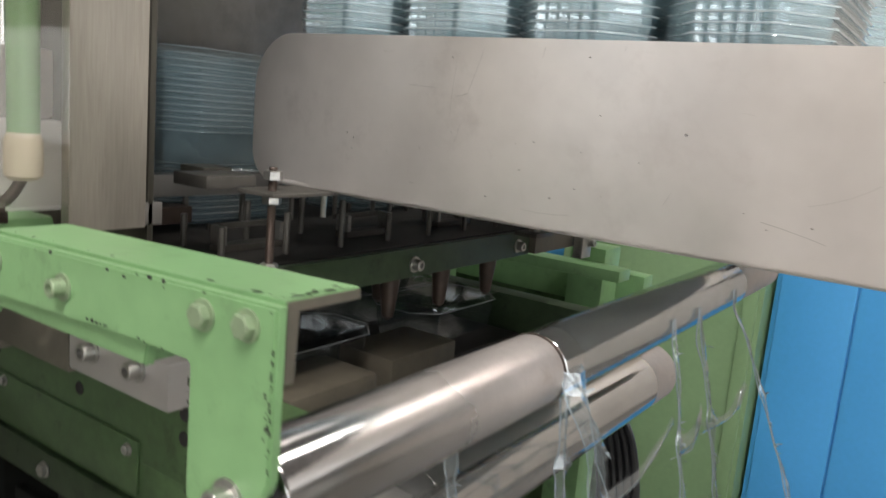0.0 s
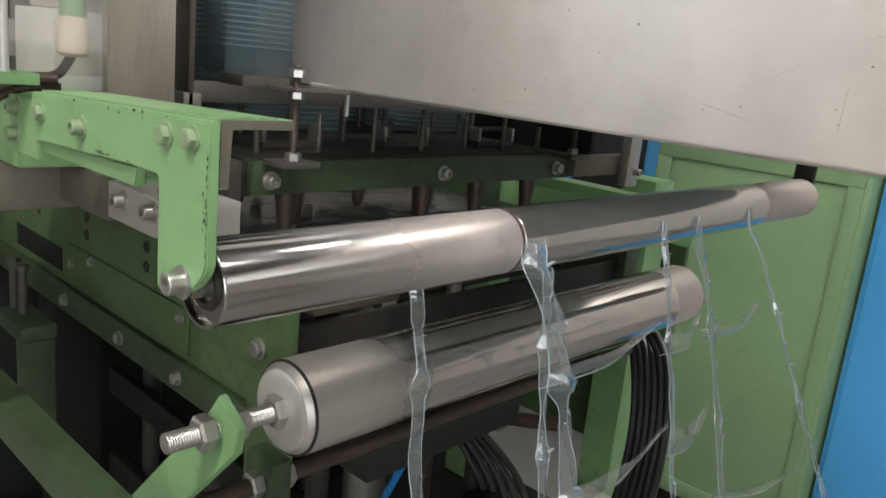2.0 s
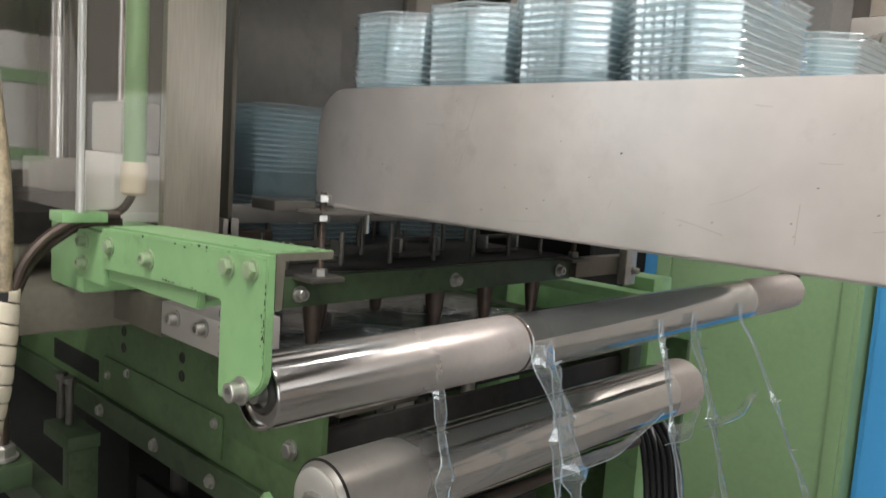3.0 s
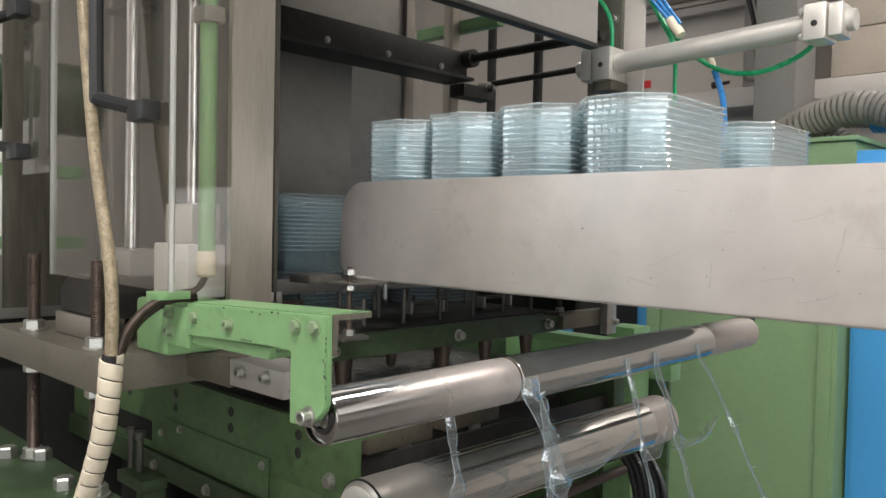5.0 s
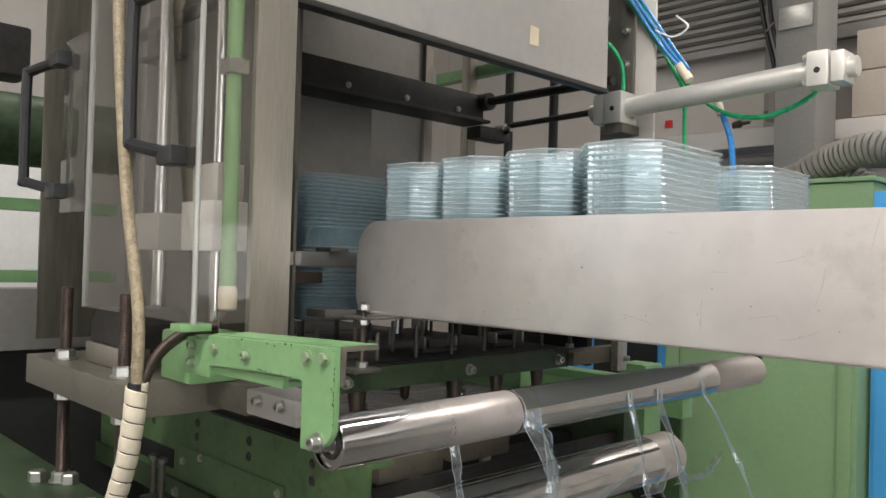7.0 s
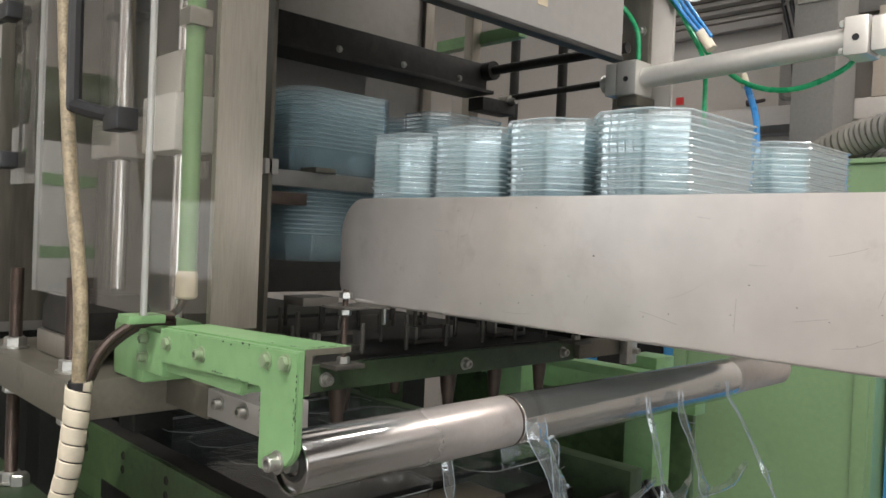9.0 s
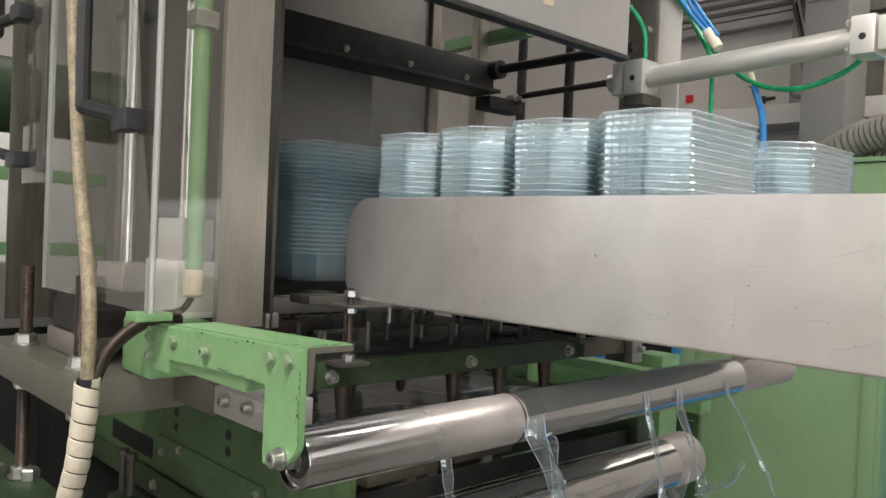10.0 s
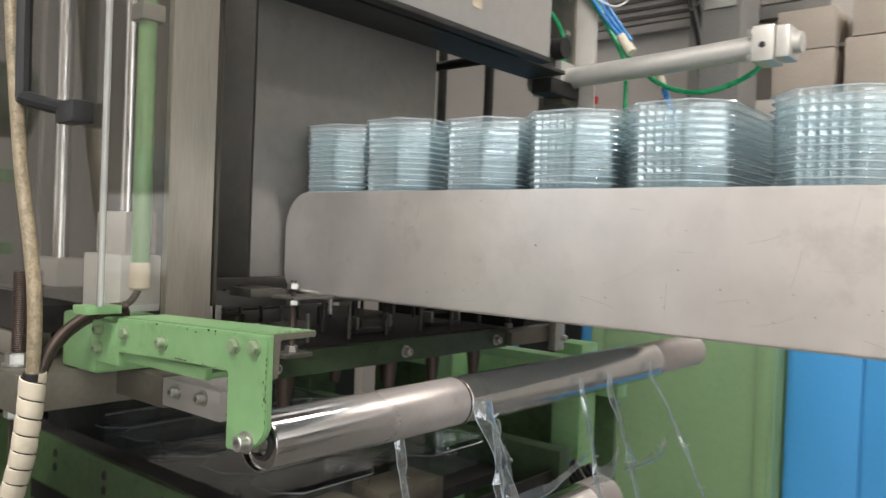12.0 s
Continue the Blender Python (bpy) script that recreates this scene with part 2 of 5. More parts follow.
GUARD = clear_plastic("clear_acrylic_guard", (0.45, 0.44, 0.41), 0.95, 0.04, (0.95, 0.94, 0.925), 0.42, 0.03, 0.065)
GUARD_EDGE = clear_plastic("acrylic_edge", (0.62, 0.61, 0.58), 0.5, 0.12, (0.95, 0.95, 0.94))
LAMP = bpy.data.materials.new("lamp_diffuser")
LAMP.use_nodes = True
LAMP.node_tree.nodes["Principled BSDF"].inputs["Emission Color"].default_value = (1, 0.96, 0.9, 1)
LAMP.node_tree.nodes["Principled BSDF"].inputs["Emission Strength"].default_value = 8.0
DAY = bpy.data.materials.new("daylight_pane")
DAY.use_nodes = True
DAY.node_tree.nodes["Principled BSDF"].inputs["Emission Color"].default_value = (0.9, 0.96, 1, 1)
DAY.node_tree.nodes["Principled BSDF"].inputs["Emission Strength"].default_value = 0.9

# ---------------------------------------------------------------- shape helpers
SEATS = {}


def thing(name, place, label="", category="", group="", kind=""):
    ob = new(name)
    ob.location = place
    ob.empty_display_size = 0.02
    SEATS[ob.name] = Vector(place)
    return tagged(ob, label, category, group, kind)


def part(name, bm, mat, parent=None, label="", smooth=True, kind=""):
    """Link a bmesh, drawn in world metres, as one mesh under a thing or a part."""
    seat = SEATS.get(parent.name, Vector()) if parent else Vector()
    me = bpy.data.meshes.new(name)
    bmesh.ops.translate(bm, verts=bm.verts, vec=-seat)
    bmesh.ops.recalc_face_normals(bm, faces=bm.faces)
    bm.to_mesh(me)
    bm.free()
    if smooth:
        for p in me.polygons:
            p.use_smooth = True
        me.set_sharp_from_angle(angle=radians(35))
    me.materials.append(mat)
    ob = new(name, me)
    if parent:
        ob.parent = parent
    SEATS[ob.name] = seat
    return tagged(ob, label, kind=kind)


def solo(name, bm, mat, label, category="", group="", kind="", smooth=True):
    return tagged(part(name, bm, mat, None, smooth=smooth), label, category, group, kind)


def box(x0, x1, y0, y1, z0, z1, bevel=0.0015, bm=None):
    bm = bm or bmesh.new()
    r = bmesh.ops.create_cube(bm, size=1)
    for v in r["verts"]:
        v.co = Vector(((x0 + x1) / 2 + v.co.x * (x1 - x0), (y0 + y1) / 2 + v.co.y * (y1 - y0), (z0 + z1) / 2 + v.co.z * (z1 - z0)))
    if bevel:
        edges = list({e for v in r["verts"] for e in v.link_edges})
        bmesh.ops.bevel(bm, geom=edges, offset=bevel, segments=2, affect="EDGES", profile=0.6)
    return bm


def rod(a, b, r, sides=20, r2=None, bevel=0.0, bm=None):
    """A round bar from a to b."""
    bm = bm or bmesh.new()
    a, b = Vector(a), Vector(b)
    m = Matrix.Translation((a + b) / 2) @ (b - a).to_track_quat("Z", "Y").to_matrix().to_4x4()
    r = bmesh.ops.create_cone(bm, cap_ends=True, segments=sides, radius1=r, radius2=r if r2 is None else r2, depth=(b - a).length, matrix=m)
    if bevel:
        caps = [f for f in bm.faces if len(f.verts) == sides]
        bmesh.ops.bevel(bm, geom=list({e for f in caps for e in f.edges}), offset=bevel, segments=2, affect="EDGES")
    return bm


def lathe(axis_from, direction, profile, sides=40, bm=None):
    """Turn a profile of (along, radius) round an axis."""
    bm = bm or bmesh.new()
    q = Vector(direction).to_track_quat("Z", "Y").to_matrix()
    o = Vector(axis_from)
    rings = []
    for along, r in profile:
        rings.append([bm.verts.new(o + q @ Vector((r * math.cos(2 * math.pi * k / sides), r * math.sin(2 * math.pi * k / sides), along))) for k in range(sides)])
    for ra, rb in zip(rings, rings[1:]):
        for k in range(sides):
            bm.faces.new((ra[k], ra[(k + 1) % sides], rb[(k + 1) % sides], rb[k]))
    for ring in (rings[0], rings[-1]):
        if (ring[0].co - ring[sides // 2].co).length > 1e-5:
            bm.faces.new(ring)
    return bm


def sweep(points, r, sides=10, bm=None, steps=8, rib=0.0, rib_step=0.01):
    """A tube along a smooth line through the points; rib makes it corrugated."""
    bm = bm or bmesh.new()
    p = [Vector(v) for v in points]
    line = []
    for i in range(len(p) - 1):
        p0, p1, p2, p3 = p[max(i - 1, 0)], p[i], p[i + 1], p[min(i + 2, len(p) - 1)]
        n = steps
        if rib:
            n = max(4, int((p2 - p1).length / rib_step * 2))
        for k in range(n):
            u = k / n
            line.append(0.5 * (2 * p1 + (p2 - p0) * u + (2 * p0 - 5 * p1 + 4 * p2 - p3) * u * u + (3 * p1 - p0 - 3 * p2 + p3) * u ** 3))
    line.append(p[-1])
    rings, side = [], None
    for i, c in enumerate(line):
        d = (line[min(i + 1, len(line) - 1)] - line[max(i - 1, 0)]).normalized()
        if side is None:
            side = d.orthogonal().normalized()
        side = (side - d * side.dot(d)).normalized()
        up = d.cross(side)
        rr = r + (rib if i % 2 else 0)
        rings.append([bm.verts.new(c + rr * (side * math.cos(2 * math.pi * k / sides) + up * math.sin(2 * math.pi * k / sides))) for k in range(sides)])
    for ra, rb in zip(rings, rings[1:]):
        for k in range(sides):
            bm.faces.new((ra[k], ra[(k + 1) % sides], rb[(k + 1) % sides], rb[k]))
    bm.faces.new(rings[0])
    bm.faces.new(rings[-1])
    return bm


def prism(outline, axis, a, b, bevel=0.001, bm=None):
    """A flat outline pushed along an axis from a to b. Outline pairs are the other two axes in order."""
    bm = bm or bmesh.new()
    at = {"x": lambda u, v, w: (w, u, v), "y": lambda u, v, w: (u, w, v), "z": lambda u, v, w: (u, v, w)}[axis]
    lo = [bm.verts.new(at(u, v, a)) for u, v in outline]
    hi = [bm.verts.new(at(u, v, b)) for u, v in outline]
    n = len(outline)
    faces = [bm.faces.new(lo), bm.faces.new(hi[::-1])]
    for k in range(n):
        faces.append(bm.faces.new((lo[k], lo[(k + 1) % n], hi[(k + 1) % n], hi[k])))
    if bevel:
        bmesh.ops.recalc_face_normals(bm, faces=faces)
        bmesh.ops.bevel(bm, geom=list({e for f in faces[:2] for e in f.edges}), offset=bevel, segments=2, affect="EDGES")
    return bm


def hexa(centre, axis, size, depth, bm=None):
    """A hexagon head or nut, size across its flats, standing along the axis from its centre base."""
    c, d = Vector(centre), Vector(axis).normalized()
    prof = [(0, size * 0.577), (depth * 0.85, size * 0.577), (depth, size * 0.48)]
    return lathe(c, d, prof, 6, bm)


def bolt(parent, place, axis, size=0.016, socket=False, mat=None, name="bolt"):
    """A washer and a hexagon or socket head, as one bolt part."""
    bm = lathe(place, axis, [(0, size * 0.72), (size * 0.12, size * 0.72), (size * 0.13, size * 0.5)], 20)
    d = Vector(axis).normalized()
    o = Vector(place) + d * size * 0.12
    if socket:
        lathe(o, d, [(0, size * 0.5), (size * 0.62, size * 0.5), (size * 0.68, size * 0.45), (size * 0.68, size * 0.27), (size * 0.35, size * 0.25), (size * 0.35, 0.0001)], 18, bm)
    else:
        hexa(o, d, size, size * 0.42, bm)
    return part(name, bm, mat or ZINC, parent)


def thread(a, b, r, bm=None):
    """A threaded rod: a bar with ridges."""
    a, b = Vector(a), Vector(b)
    length = (b - a).length
    n = max(6, int(length / 0.0022))
    prof = [(0, 0.0001)]
    for k in range(n):
        prof += [(length * k / n, r * 0.9), (length * (k + 0.5) / n, r)]
    prof += [(length, r * 0.85), (length, 0.0001)]
    return lathe(a, b - a, prof, 14, bm)

# ---------------------------------------------------------------- hall
X0, X1, Y0, Y1, TOP, FLOOR = -4.6, 4.2, -3.2, 4.6, 4.0, -0.32
solo("floor", box(X0 - 0.2, X1 + 0.2, Y0 - 0.2, Y1 + 0.2, FLOOR - 0.12, FLOOR, 0), CONCRETE, "worn grey concrete hall floor", "floor", kind="structure")
solo("ceiling", box(X0 - 0.2, X1 + 0.2, Y0 - 0.2, Y1 + 0.2, TOP, TOP + 0.1, 0), CEIL, "pale grey hall ceiling", "ceiling", kind="structure")
solo("wall_north", box(X0, X1, Y1, Y1 + 0.2, FLOOR, TOP, 0), WALL, "beige-grey painted hall wall", "wall", kind="structure")
solo("wall_south", box(X0, X1, Y0 - 0.2, Y0, FLOOR, TOP, 0), WALL, "beige-grey painted hall wall", "wall", kind="structure")
solo("wall_west", box(X0 - 0.2, X0, Y0 - 0.2, Y1 + 0.2, FLOOR, TOP, 0), WALL, "beige-grey painted hall wall", "wall", kind="structure")
solo("wall_east", box(X1, X1 + 0.2, Y0 - 0.2, Y1 + 0.2, FLOOR, TOP, 0), WALL, "beige-grey painted hall wall", "wall", kind="structure")

for ly, lx in ((-1.6, 0.6), (0.9, 1.5), (0.9, -2.2), (3.6, 0.3)):
    lamp = thing("ceiling_lamp", (lx, ly, 3.9), "long white fluorescent lamp under the ceiling", "lamp", "ceiling lamps")
    part("housing", box(lx - 0.16, lx + 0.16, ly - 1.25, ly + 1.25, 3.96, 4.0, 0.004), WHITE, lamp)
    part("diffuser", box(lx - 0.13, lx + 0.13, ly - 1.2, ly + 1.2, 3.952, 3.96, 0.002), LAMP, lamp, "glowing white diffuser")

# unseen window added so the conveyor side reflects brighter towards its top
window = thing("added_window_1", (-3.0, Y0 + 0.02, 1.3), "bright daylit hall window out of view", "window", kind="structure")
for k in range(3):
    part("pane", box(-4.35 + k * 0.95, -3.46 + k * 0.95, Y0 + 0.006, Y0 + 0.012, 1.32, 2.95, 0), DAY, window, "bright window pane")
for k in range(4):
    part("window_frame", box(-4.41 + k * 0.95, -4.35 + k * 0.95, Y0 + 0.001, Y0 + 0.05, 1.27, 3.0, 0.004), WHITE, window)
part("window_sill", box(-4.45, -1.45, Y0 + 0.001, Y0 + 0.12, 1.24, 1.268, 0.004), WHITE, window)
window = thing("window_2", (X1 - 0.02, -1.5, 1.5), "bright daylit hall window out of view", "window", kind="structure")
for k in range(3):
    part("pane", box(X1 - 0.012, X1 - 0.006, -2.8 + k * 0.88, -1.98 + k * 0.88, 0.25, 2.95, 0), DAY, window, "bright window pane")
for k in range(4):
    part("window_frame", box(X1 - 0.05, X1 - 0.001, -2.86 + k * 0.88, -2.8 + k * 0.88, 0.2, 3.0, 0.004), WHITE, window)

window = thing("window_3", (3.0, Y0 + 0.02, 0.2), "tall bright daylit hall window out of view", "window", kind="structure")
for k in range(3):
    part("pane", box(1.98 + k * 0.70, 2.62 + k * 0.70, Y0 + 0.006, Y0 + 0.012, 0.25, 2.95, 0), DAY, window, "bright window pane")
for k in range(4):
    part("window_frame", box(1.92 + k * 0.70, 1.98 + k * 0.70, Y0 + 0.001, Y0 + 0.05, 0.2, 3.0, 0.004), WHITE, window)

# ---------------------------------------------------------------- backdrop of the hall behind the machine
column = thing("concrete_column", (-1.31, 4.1, FLOOR), "grey steel roof column by the hall wall", "column")
part("shaft", box(-1.43, -1.21, 4.0, 4.29, FLOOR, TOP - 0.002, 0.01), CONCRETE, column)
part("bolt_plate", box(-1.41, -1.23, 3.985, 3.999, 2.62, 2.74, 0.003), ZINC, column)

shutter = thing("slatted_shutter", (-2.1, 4.5, 2.7), "grey slatted roller shutter high on the wall", "shutter")
for x0, x1 in ((-2.66, -1.70), (-1.40, -0.92)):
    for k in range(22):
        z = 2.74 + k * 0.056
        part("slat", prism([(4.525, z), (4.49, z + 0.012), (4.49, z + 0.034), (4.525, z + 0.050)], "x", x0, x1, 0), SLAT, shutter)
    part("shutter_back", box(x0, x1, 4.53, 4.545, 2.72, 3.98, 0), DARK_STEEL, shutter)
part("frame_rail", box(-2.70, -1.66, 4.47, 4.53, 2.685, 2.735, 0.004), SLAT, shutter)
part("frame_rail", box(-1.42, -0.90, 4.47, 4.53, 2.66, 2.735, 0.004), CONCRETE, shutter)
part("frame_post", box(-1.695, -1.62, 4.47, 4.53, 2.17, 3.98, 0.004), SLAT, shutter)

pipe = thing("wall_pipe", (-1.2, 4.4, 2.1), "grey pipe running along the hall wall", "pipe")
part("long_pipe", rod((-3.6, 4.42, 1.98), (0.6, 4.42, 1.98), 0.03), CONCRETE, pipe)
part("upper_pipe", rod((-1.2, 4.4, 2.44), (0.6, 4.4, 2.44), 0.012), CONCRETE, pipe)
part("red_fitting", lathe((-1.80, 4.28, 2.185), (1, 0, 0.1), [(0, 0.006), (0.005, 0.02), (0.05, 0.024), (0.06, 0.012), (0.11, 0.01), (0.11, 0.002)], 16), RUST, pipe, "rust-red pipe fitting")
ledge = solo("wall_ledge", box(-3.4, 0.6, 4.3, 4.598, 2.05, 2.16, 0.006), WALL, "pale ledge along the hall wall", "ledge", kind="structure")
riser = thing("cable_riser", (-1.53, 4.3, 1.6), "black cables and riser pipes on the wall", "cable")
part("riser_pipe", rod((-1.53, 4.35, 1.6), (-1.53, 4.35, 2.2), 0.022), CONCRETE, riser)
for k in (0, 1):
    part("cable", sweep([(-1.70 + 0.09 * k, 4.3, 3.6), (-1.64 + 0.05 * k, 4.28, 2.9), (-1.56 + 0.04 * k, 4.3, 2.5), (-1.545 + 0.03 * k, 4.33, 2.2)], 0.013), BLACK, riser)
part("conduit", sweep([(-1.62, 4.33, 2.26), (-1.62, 4.33, 2.22), (-1.58, 4.33, 2.2), (-1.44, 4.33, 2.2), (-1.42, 4.33, 2.24), (-1.42, 4.33, 2.38)], 0.012), CONCRETE, riser, "bent grey conduit")
part("bracket_wire", sweep([(-1.60, 4.27, 2.72), (-1.52, 4.2, 2.74), (-1.44, 4.1, 2.70)], 0.006), ZINC, riser)
for bx, bz, s, h in ((-0.98, 2.165, 0.32, 0.25), (-0.62, 2.165, 0.3, 0.29), (-0.97, 2.42, 0.30, 0.22), (-0.60, 2.46, 0.28, 0.24)):
    solo("cardboard_box", box(bx - s / 2, bx + s / 2, 4.315, 4.585, bz, bz + h, 0.006), CARD, "plain pale cardboard box on the wall ledge", "box", "boxes on the ledge")
solo("red_sign", box(-2.43, -2.38, 4.585, 4.597, 2.28, 2.33, 0.001), RED, "small red sign on the wall", "sign")

# grey suction hoses, green and blue cabinets
duct = thing("corrugated_hose", (-0.94, 3.6, 1.55), "thick grey corrugated suction hoses lying on a cabinet", "hose")
part("hose", sweep([(-1.30, 3.74, 1.66), (-1.12, 3.68, 1.80), (-0.90, 3.62, 1.87), (-0.58, 3.56, 1.83), (-0.28, 3.5, 1.69)], 0.068, 16, rib=0.009, rib_step=0.024), HOSE_GREY, duct)
part("hose", sweep([(-1.06, 3.38, 1.73), (-0.88, 3.32, 1.80), (-0.64, 3.26, 1.83), (-0.28, 3.2, 1.68)], 0.062, 16, rib=0.009, rib_step=0.024), HOSE_GREY, duct)
part("hose", sweep([(-1.25, 3.5, 1.675), (-1.08, 3.44, 1.76), (-0.86, 3.4, 1.74), (-0.7, 3.36, 1.665)], 0.05, 16, rib=0.008, rib_step=0.022), HOSE_GREY, duct)
part("blue_collar", lathe((-0.70, 3.56, 1.84), (1, -0.15, -0.08), [(0, 0.074), (0, 0.082), (0.12, 0.082), (0.12, 0.074)], 28), TUBE_BLUE, duct, "blue hose collar")

cab = thing("green_cabinet", (-0.9, 2.8, FLOOR), "green sheet-metal machine cabinet with an inset door panel", "cabinet")
part("body", box(-1.30, -0.560, 2.69, 3.5, -0.26, 1.078, 0.004), GREEN_CAB, cab)
for x0, x1, z0, z1 in ((-1.29, -0.575, 1.02, 1.075), (-1.29, -0.575, -0.24, -0.19), (-1.29, -1.235, -0.1895, 1.0195), (-0.622, -0.575, -0.1895, 1.0195)):
    part("door_frame", box(x0, x1, 2.676, 2.689, z0, z1, 0.003), GREEN_CAB, cab)
part("cap", box(-1.31, -0.550, 2.66, 3.51, 1.081, 1.096, 0.003), GREEN, cab, "overhanging green top sheet")
part("plinth", box(-1.28, -0.57, 2.71, 3.48, FLOOR, -0.262, 0.002), DARK, cab)
part("upper_body", box(-1.24, -0.604, 2.96, 3.47, 1.098, 1.665, 0.004), GREEN_CAB, cab)
part("upper_lid", box(-1.25, -0.594, 2.945, 3.485, 1.667, 1.685, 0.003), GREEN_CAB, cab)
bcab = thing("blue_cabinet", (-0.3, 3.0, FLOOR), "tall plain blue sheet-metal cabinet", "cabinet")
part("body", box(-0.548, -0.02, 2.78, 3.38, -0.27, 1.61, 0.005), BLUE, bcab)
part("door", box(-0.53, -0.30, 2.764, 2.778, -0.22, 1.57, 0.006), BLUE, bcab)
part("door", box(-0.294, -0.04, 2.764, 2.778, -0.22, 1.57, 0.006), BLUE, bcab)
part("plinth", box(-0.53, -0.04, 2.80, 3.32, FLOOR, -0.272, 0.002), DARK, bcab)
far = thing("blue_machine", (-1.9, 3.4, FLOOR), "blue machine housing with a dark window", "machine")
part("housing", box(-2.56, -1.42, 3.14, 3.86, -0.27, 1.3, 0.005), BLUE, far)
part("window_pane", box(-1.96, -1.6, 3.128, 3.138, 0.64, 1.18, 0.003), BLACK, far, "dark window")
part("foot", box(-2.54, -1.44, 3.16, 3.84, FLOOR, -0.272, 0.002), DARK, far)

# things seen to the other side, past the clear guard
lbody = thing("green_forming_station", (-2.4, 0.9, FLOOR), "large green machine body of the forming station, its front blackened for shade", "machine")
# body coloured near black to put the shade into its front
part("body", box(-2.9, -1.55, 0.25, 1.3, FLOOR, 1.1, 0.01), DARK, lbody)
part("beam", rod((-2.0, -0.3, 1.65), (-2.0, 1.2, 1.65), 0.10, 28), GREEN_DARK, lbody, "round green cross beam")
part("grey_box", box(-1.54, -1.46, 0.15, 0.45, 1.101, 1.235, 0.005), SHEET, lbody)
part("rail", box(-2.1, -2.05, -0.3, 1.2, 1.225, 1.26, 0.004), GREEN, lbody)
part("upper_rail", box(-2.1, -2.05, -0.3, 1.2, 1.43, 1.465, 0.004), GREEN, lbody)
part("upper_head", box(-1.56, -1.46, 0.1, 0.29, 1.69, 1.80, 0.01), BLACK_STEEL, lbody)
part("head_arm", box(-2.0, -1.561, 0.15, 0.25, 1.72, 1.77, 0.004), BLACK_STEEL, lbody)
part("column_bar", box(-1.95, -1.88, 0.9, 1.0, 1.1, 1.76, 0.005), GREEN_DARK, lbody)
part("white_panel", box(-3.2, -3.15, -0.6, 1.6, 1.0, 1.9, 0.004), WHITE, lbody, "white cover panel")

# ---------------------------------------------------------------- stacker frame
frame_ = thing("stacker_frame", (-1.1, 0.7, FLOOR), "stacking station frame of green and grey steel", "machine")
# this leg is blackened for shade
part("leg", box(-1.3, -1.22, 0.5, 0.58, FLOOR, 1.1, 0.004), DARK, frame_)
part("leg", box(-1.3, -1.22, 1.12, 1.2, FLOOR, 1.1, 0.004), GREEN_DARK, frame_)
part("back_sheet", box(-1.142, -1.13, 0.40, 1.135, 1.2, 2.4, 0.002), SHEET, frame_, "dull grey steel back sheet")
part("corner_post", box(-1.15, -1.12, 1.137, 1.165, 1.13, 2.4, 0.002), STEEL, frame_)
part("corner_post", box(-1.11, -1.08, 1.26, 1.29, 1.13, 2.4, 0.002), STEEL, frame_)
part("hood_sheet", box(-0.548, -0.540, 0.36, 1.109, 1.682, 2.4, 0.001), HOOD, frame_, "grey steel hood sheet")
part("hood_lip", box(-0.562, -0.538, 0.36, 1.112, 1.672, 1.681, 0.001), BLACK_STEEL, frame_, "dark folded lower lip of the hood")
part("paper_note", box(-0.5395, -0.5388, 0.86, 0.885, 1.72, 1.755, 0), PAPER, frame_, "small buff paper note")
part("cylinder_plate", box(-0.73, -0.64, 1.362, 1.374, 1.62, 2.4, 0.003), STEEL, frame_, "grey mounting plate")
part("side_sheet", box(-0.637, -0.585, 1.366, 1.374, 1.60, 2.4, 0.002), WALL, frame_)
for xx, zz in ((-0.715, 1.86), (-0.66, 1.88), (-0.715, 1.92), (-0.66, 1.80)):
    bolt(frame_, (xx, 1.362, zz), (0, -1, 0), 0.016, True)
part("cross_rail", box(-1.24, -0.95, 1.285, 1.315, 1.82, 1.85, 0.003), GREEN, frame_, "green cross rail")
for px_, py_ in ((-1.316, 1.5), (-1.148, 1.5), (-0.982, 1.5)):
    part("guide_column", rod((px_, py_, 1.1), (px_, py_, 2.4), 0.013), BLACK_STEEL, frame_, "black upright guide rod")
for zz in (1.728,):
    part("guide_rail", rod((-1.1, 1.22, zz), (-0.60, 1.22, zz), 0.011), BLACK_STEEL, frame_, "black sliding rail")
part("guide_rail", rod((-1.1, 0.37, 1.728), (-0.56, 0.37, 1.728), 0.011), BLACK_STEEL, frame_, "black sliding rail")
# unseen sheet added on top to keep light out of the stacker
part("added_shade_roof", box(-1.15, -0.50, 0.30, 1.36, 2.402, 2.42, 0.002), SHEET, frame_)
# added sheets that stand in for the murky space behind the guard
part("inner_sheet", box(-1.20, -0.60, 0.405, 0.411, 1.152, 2.4, 0.001), MURKY, frame_, "dark sheet added behind the guard, streaked like reflections")
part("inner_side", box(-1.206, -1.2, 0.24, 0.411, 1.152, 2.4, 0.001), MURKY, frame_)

# stainless post and clear guard at the stacker's corner
post = thing("stainless_post", (-0.53, 0.32, 1.2), "upright stainless sheet post with dull stains", "post")
part("sheet", box(-0.528, -0.518, 0.288, 0.3475, 1.213, 2.4, 0.0008), STEEL, post)
part("return_flange", box(-0.60, -0.5282, 0.3445, 0.3475, 1.213, 2.4, 0.0005), STEEL, post)
guard = thing("clear_guard", (-0.7, 0.21, 1.23), "clear acrylic safety guard with black handles", "guard")
part("front_pane", box(-0.865, -0.512, 0.2068, 0.2072, 1.234, 2.4, 0), GUARD, guard, "clear acrylic pane")
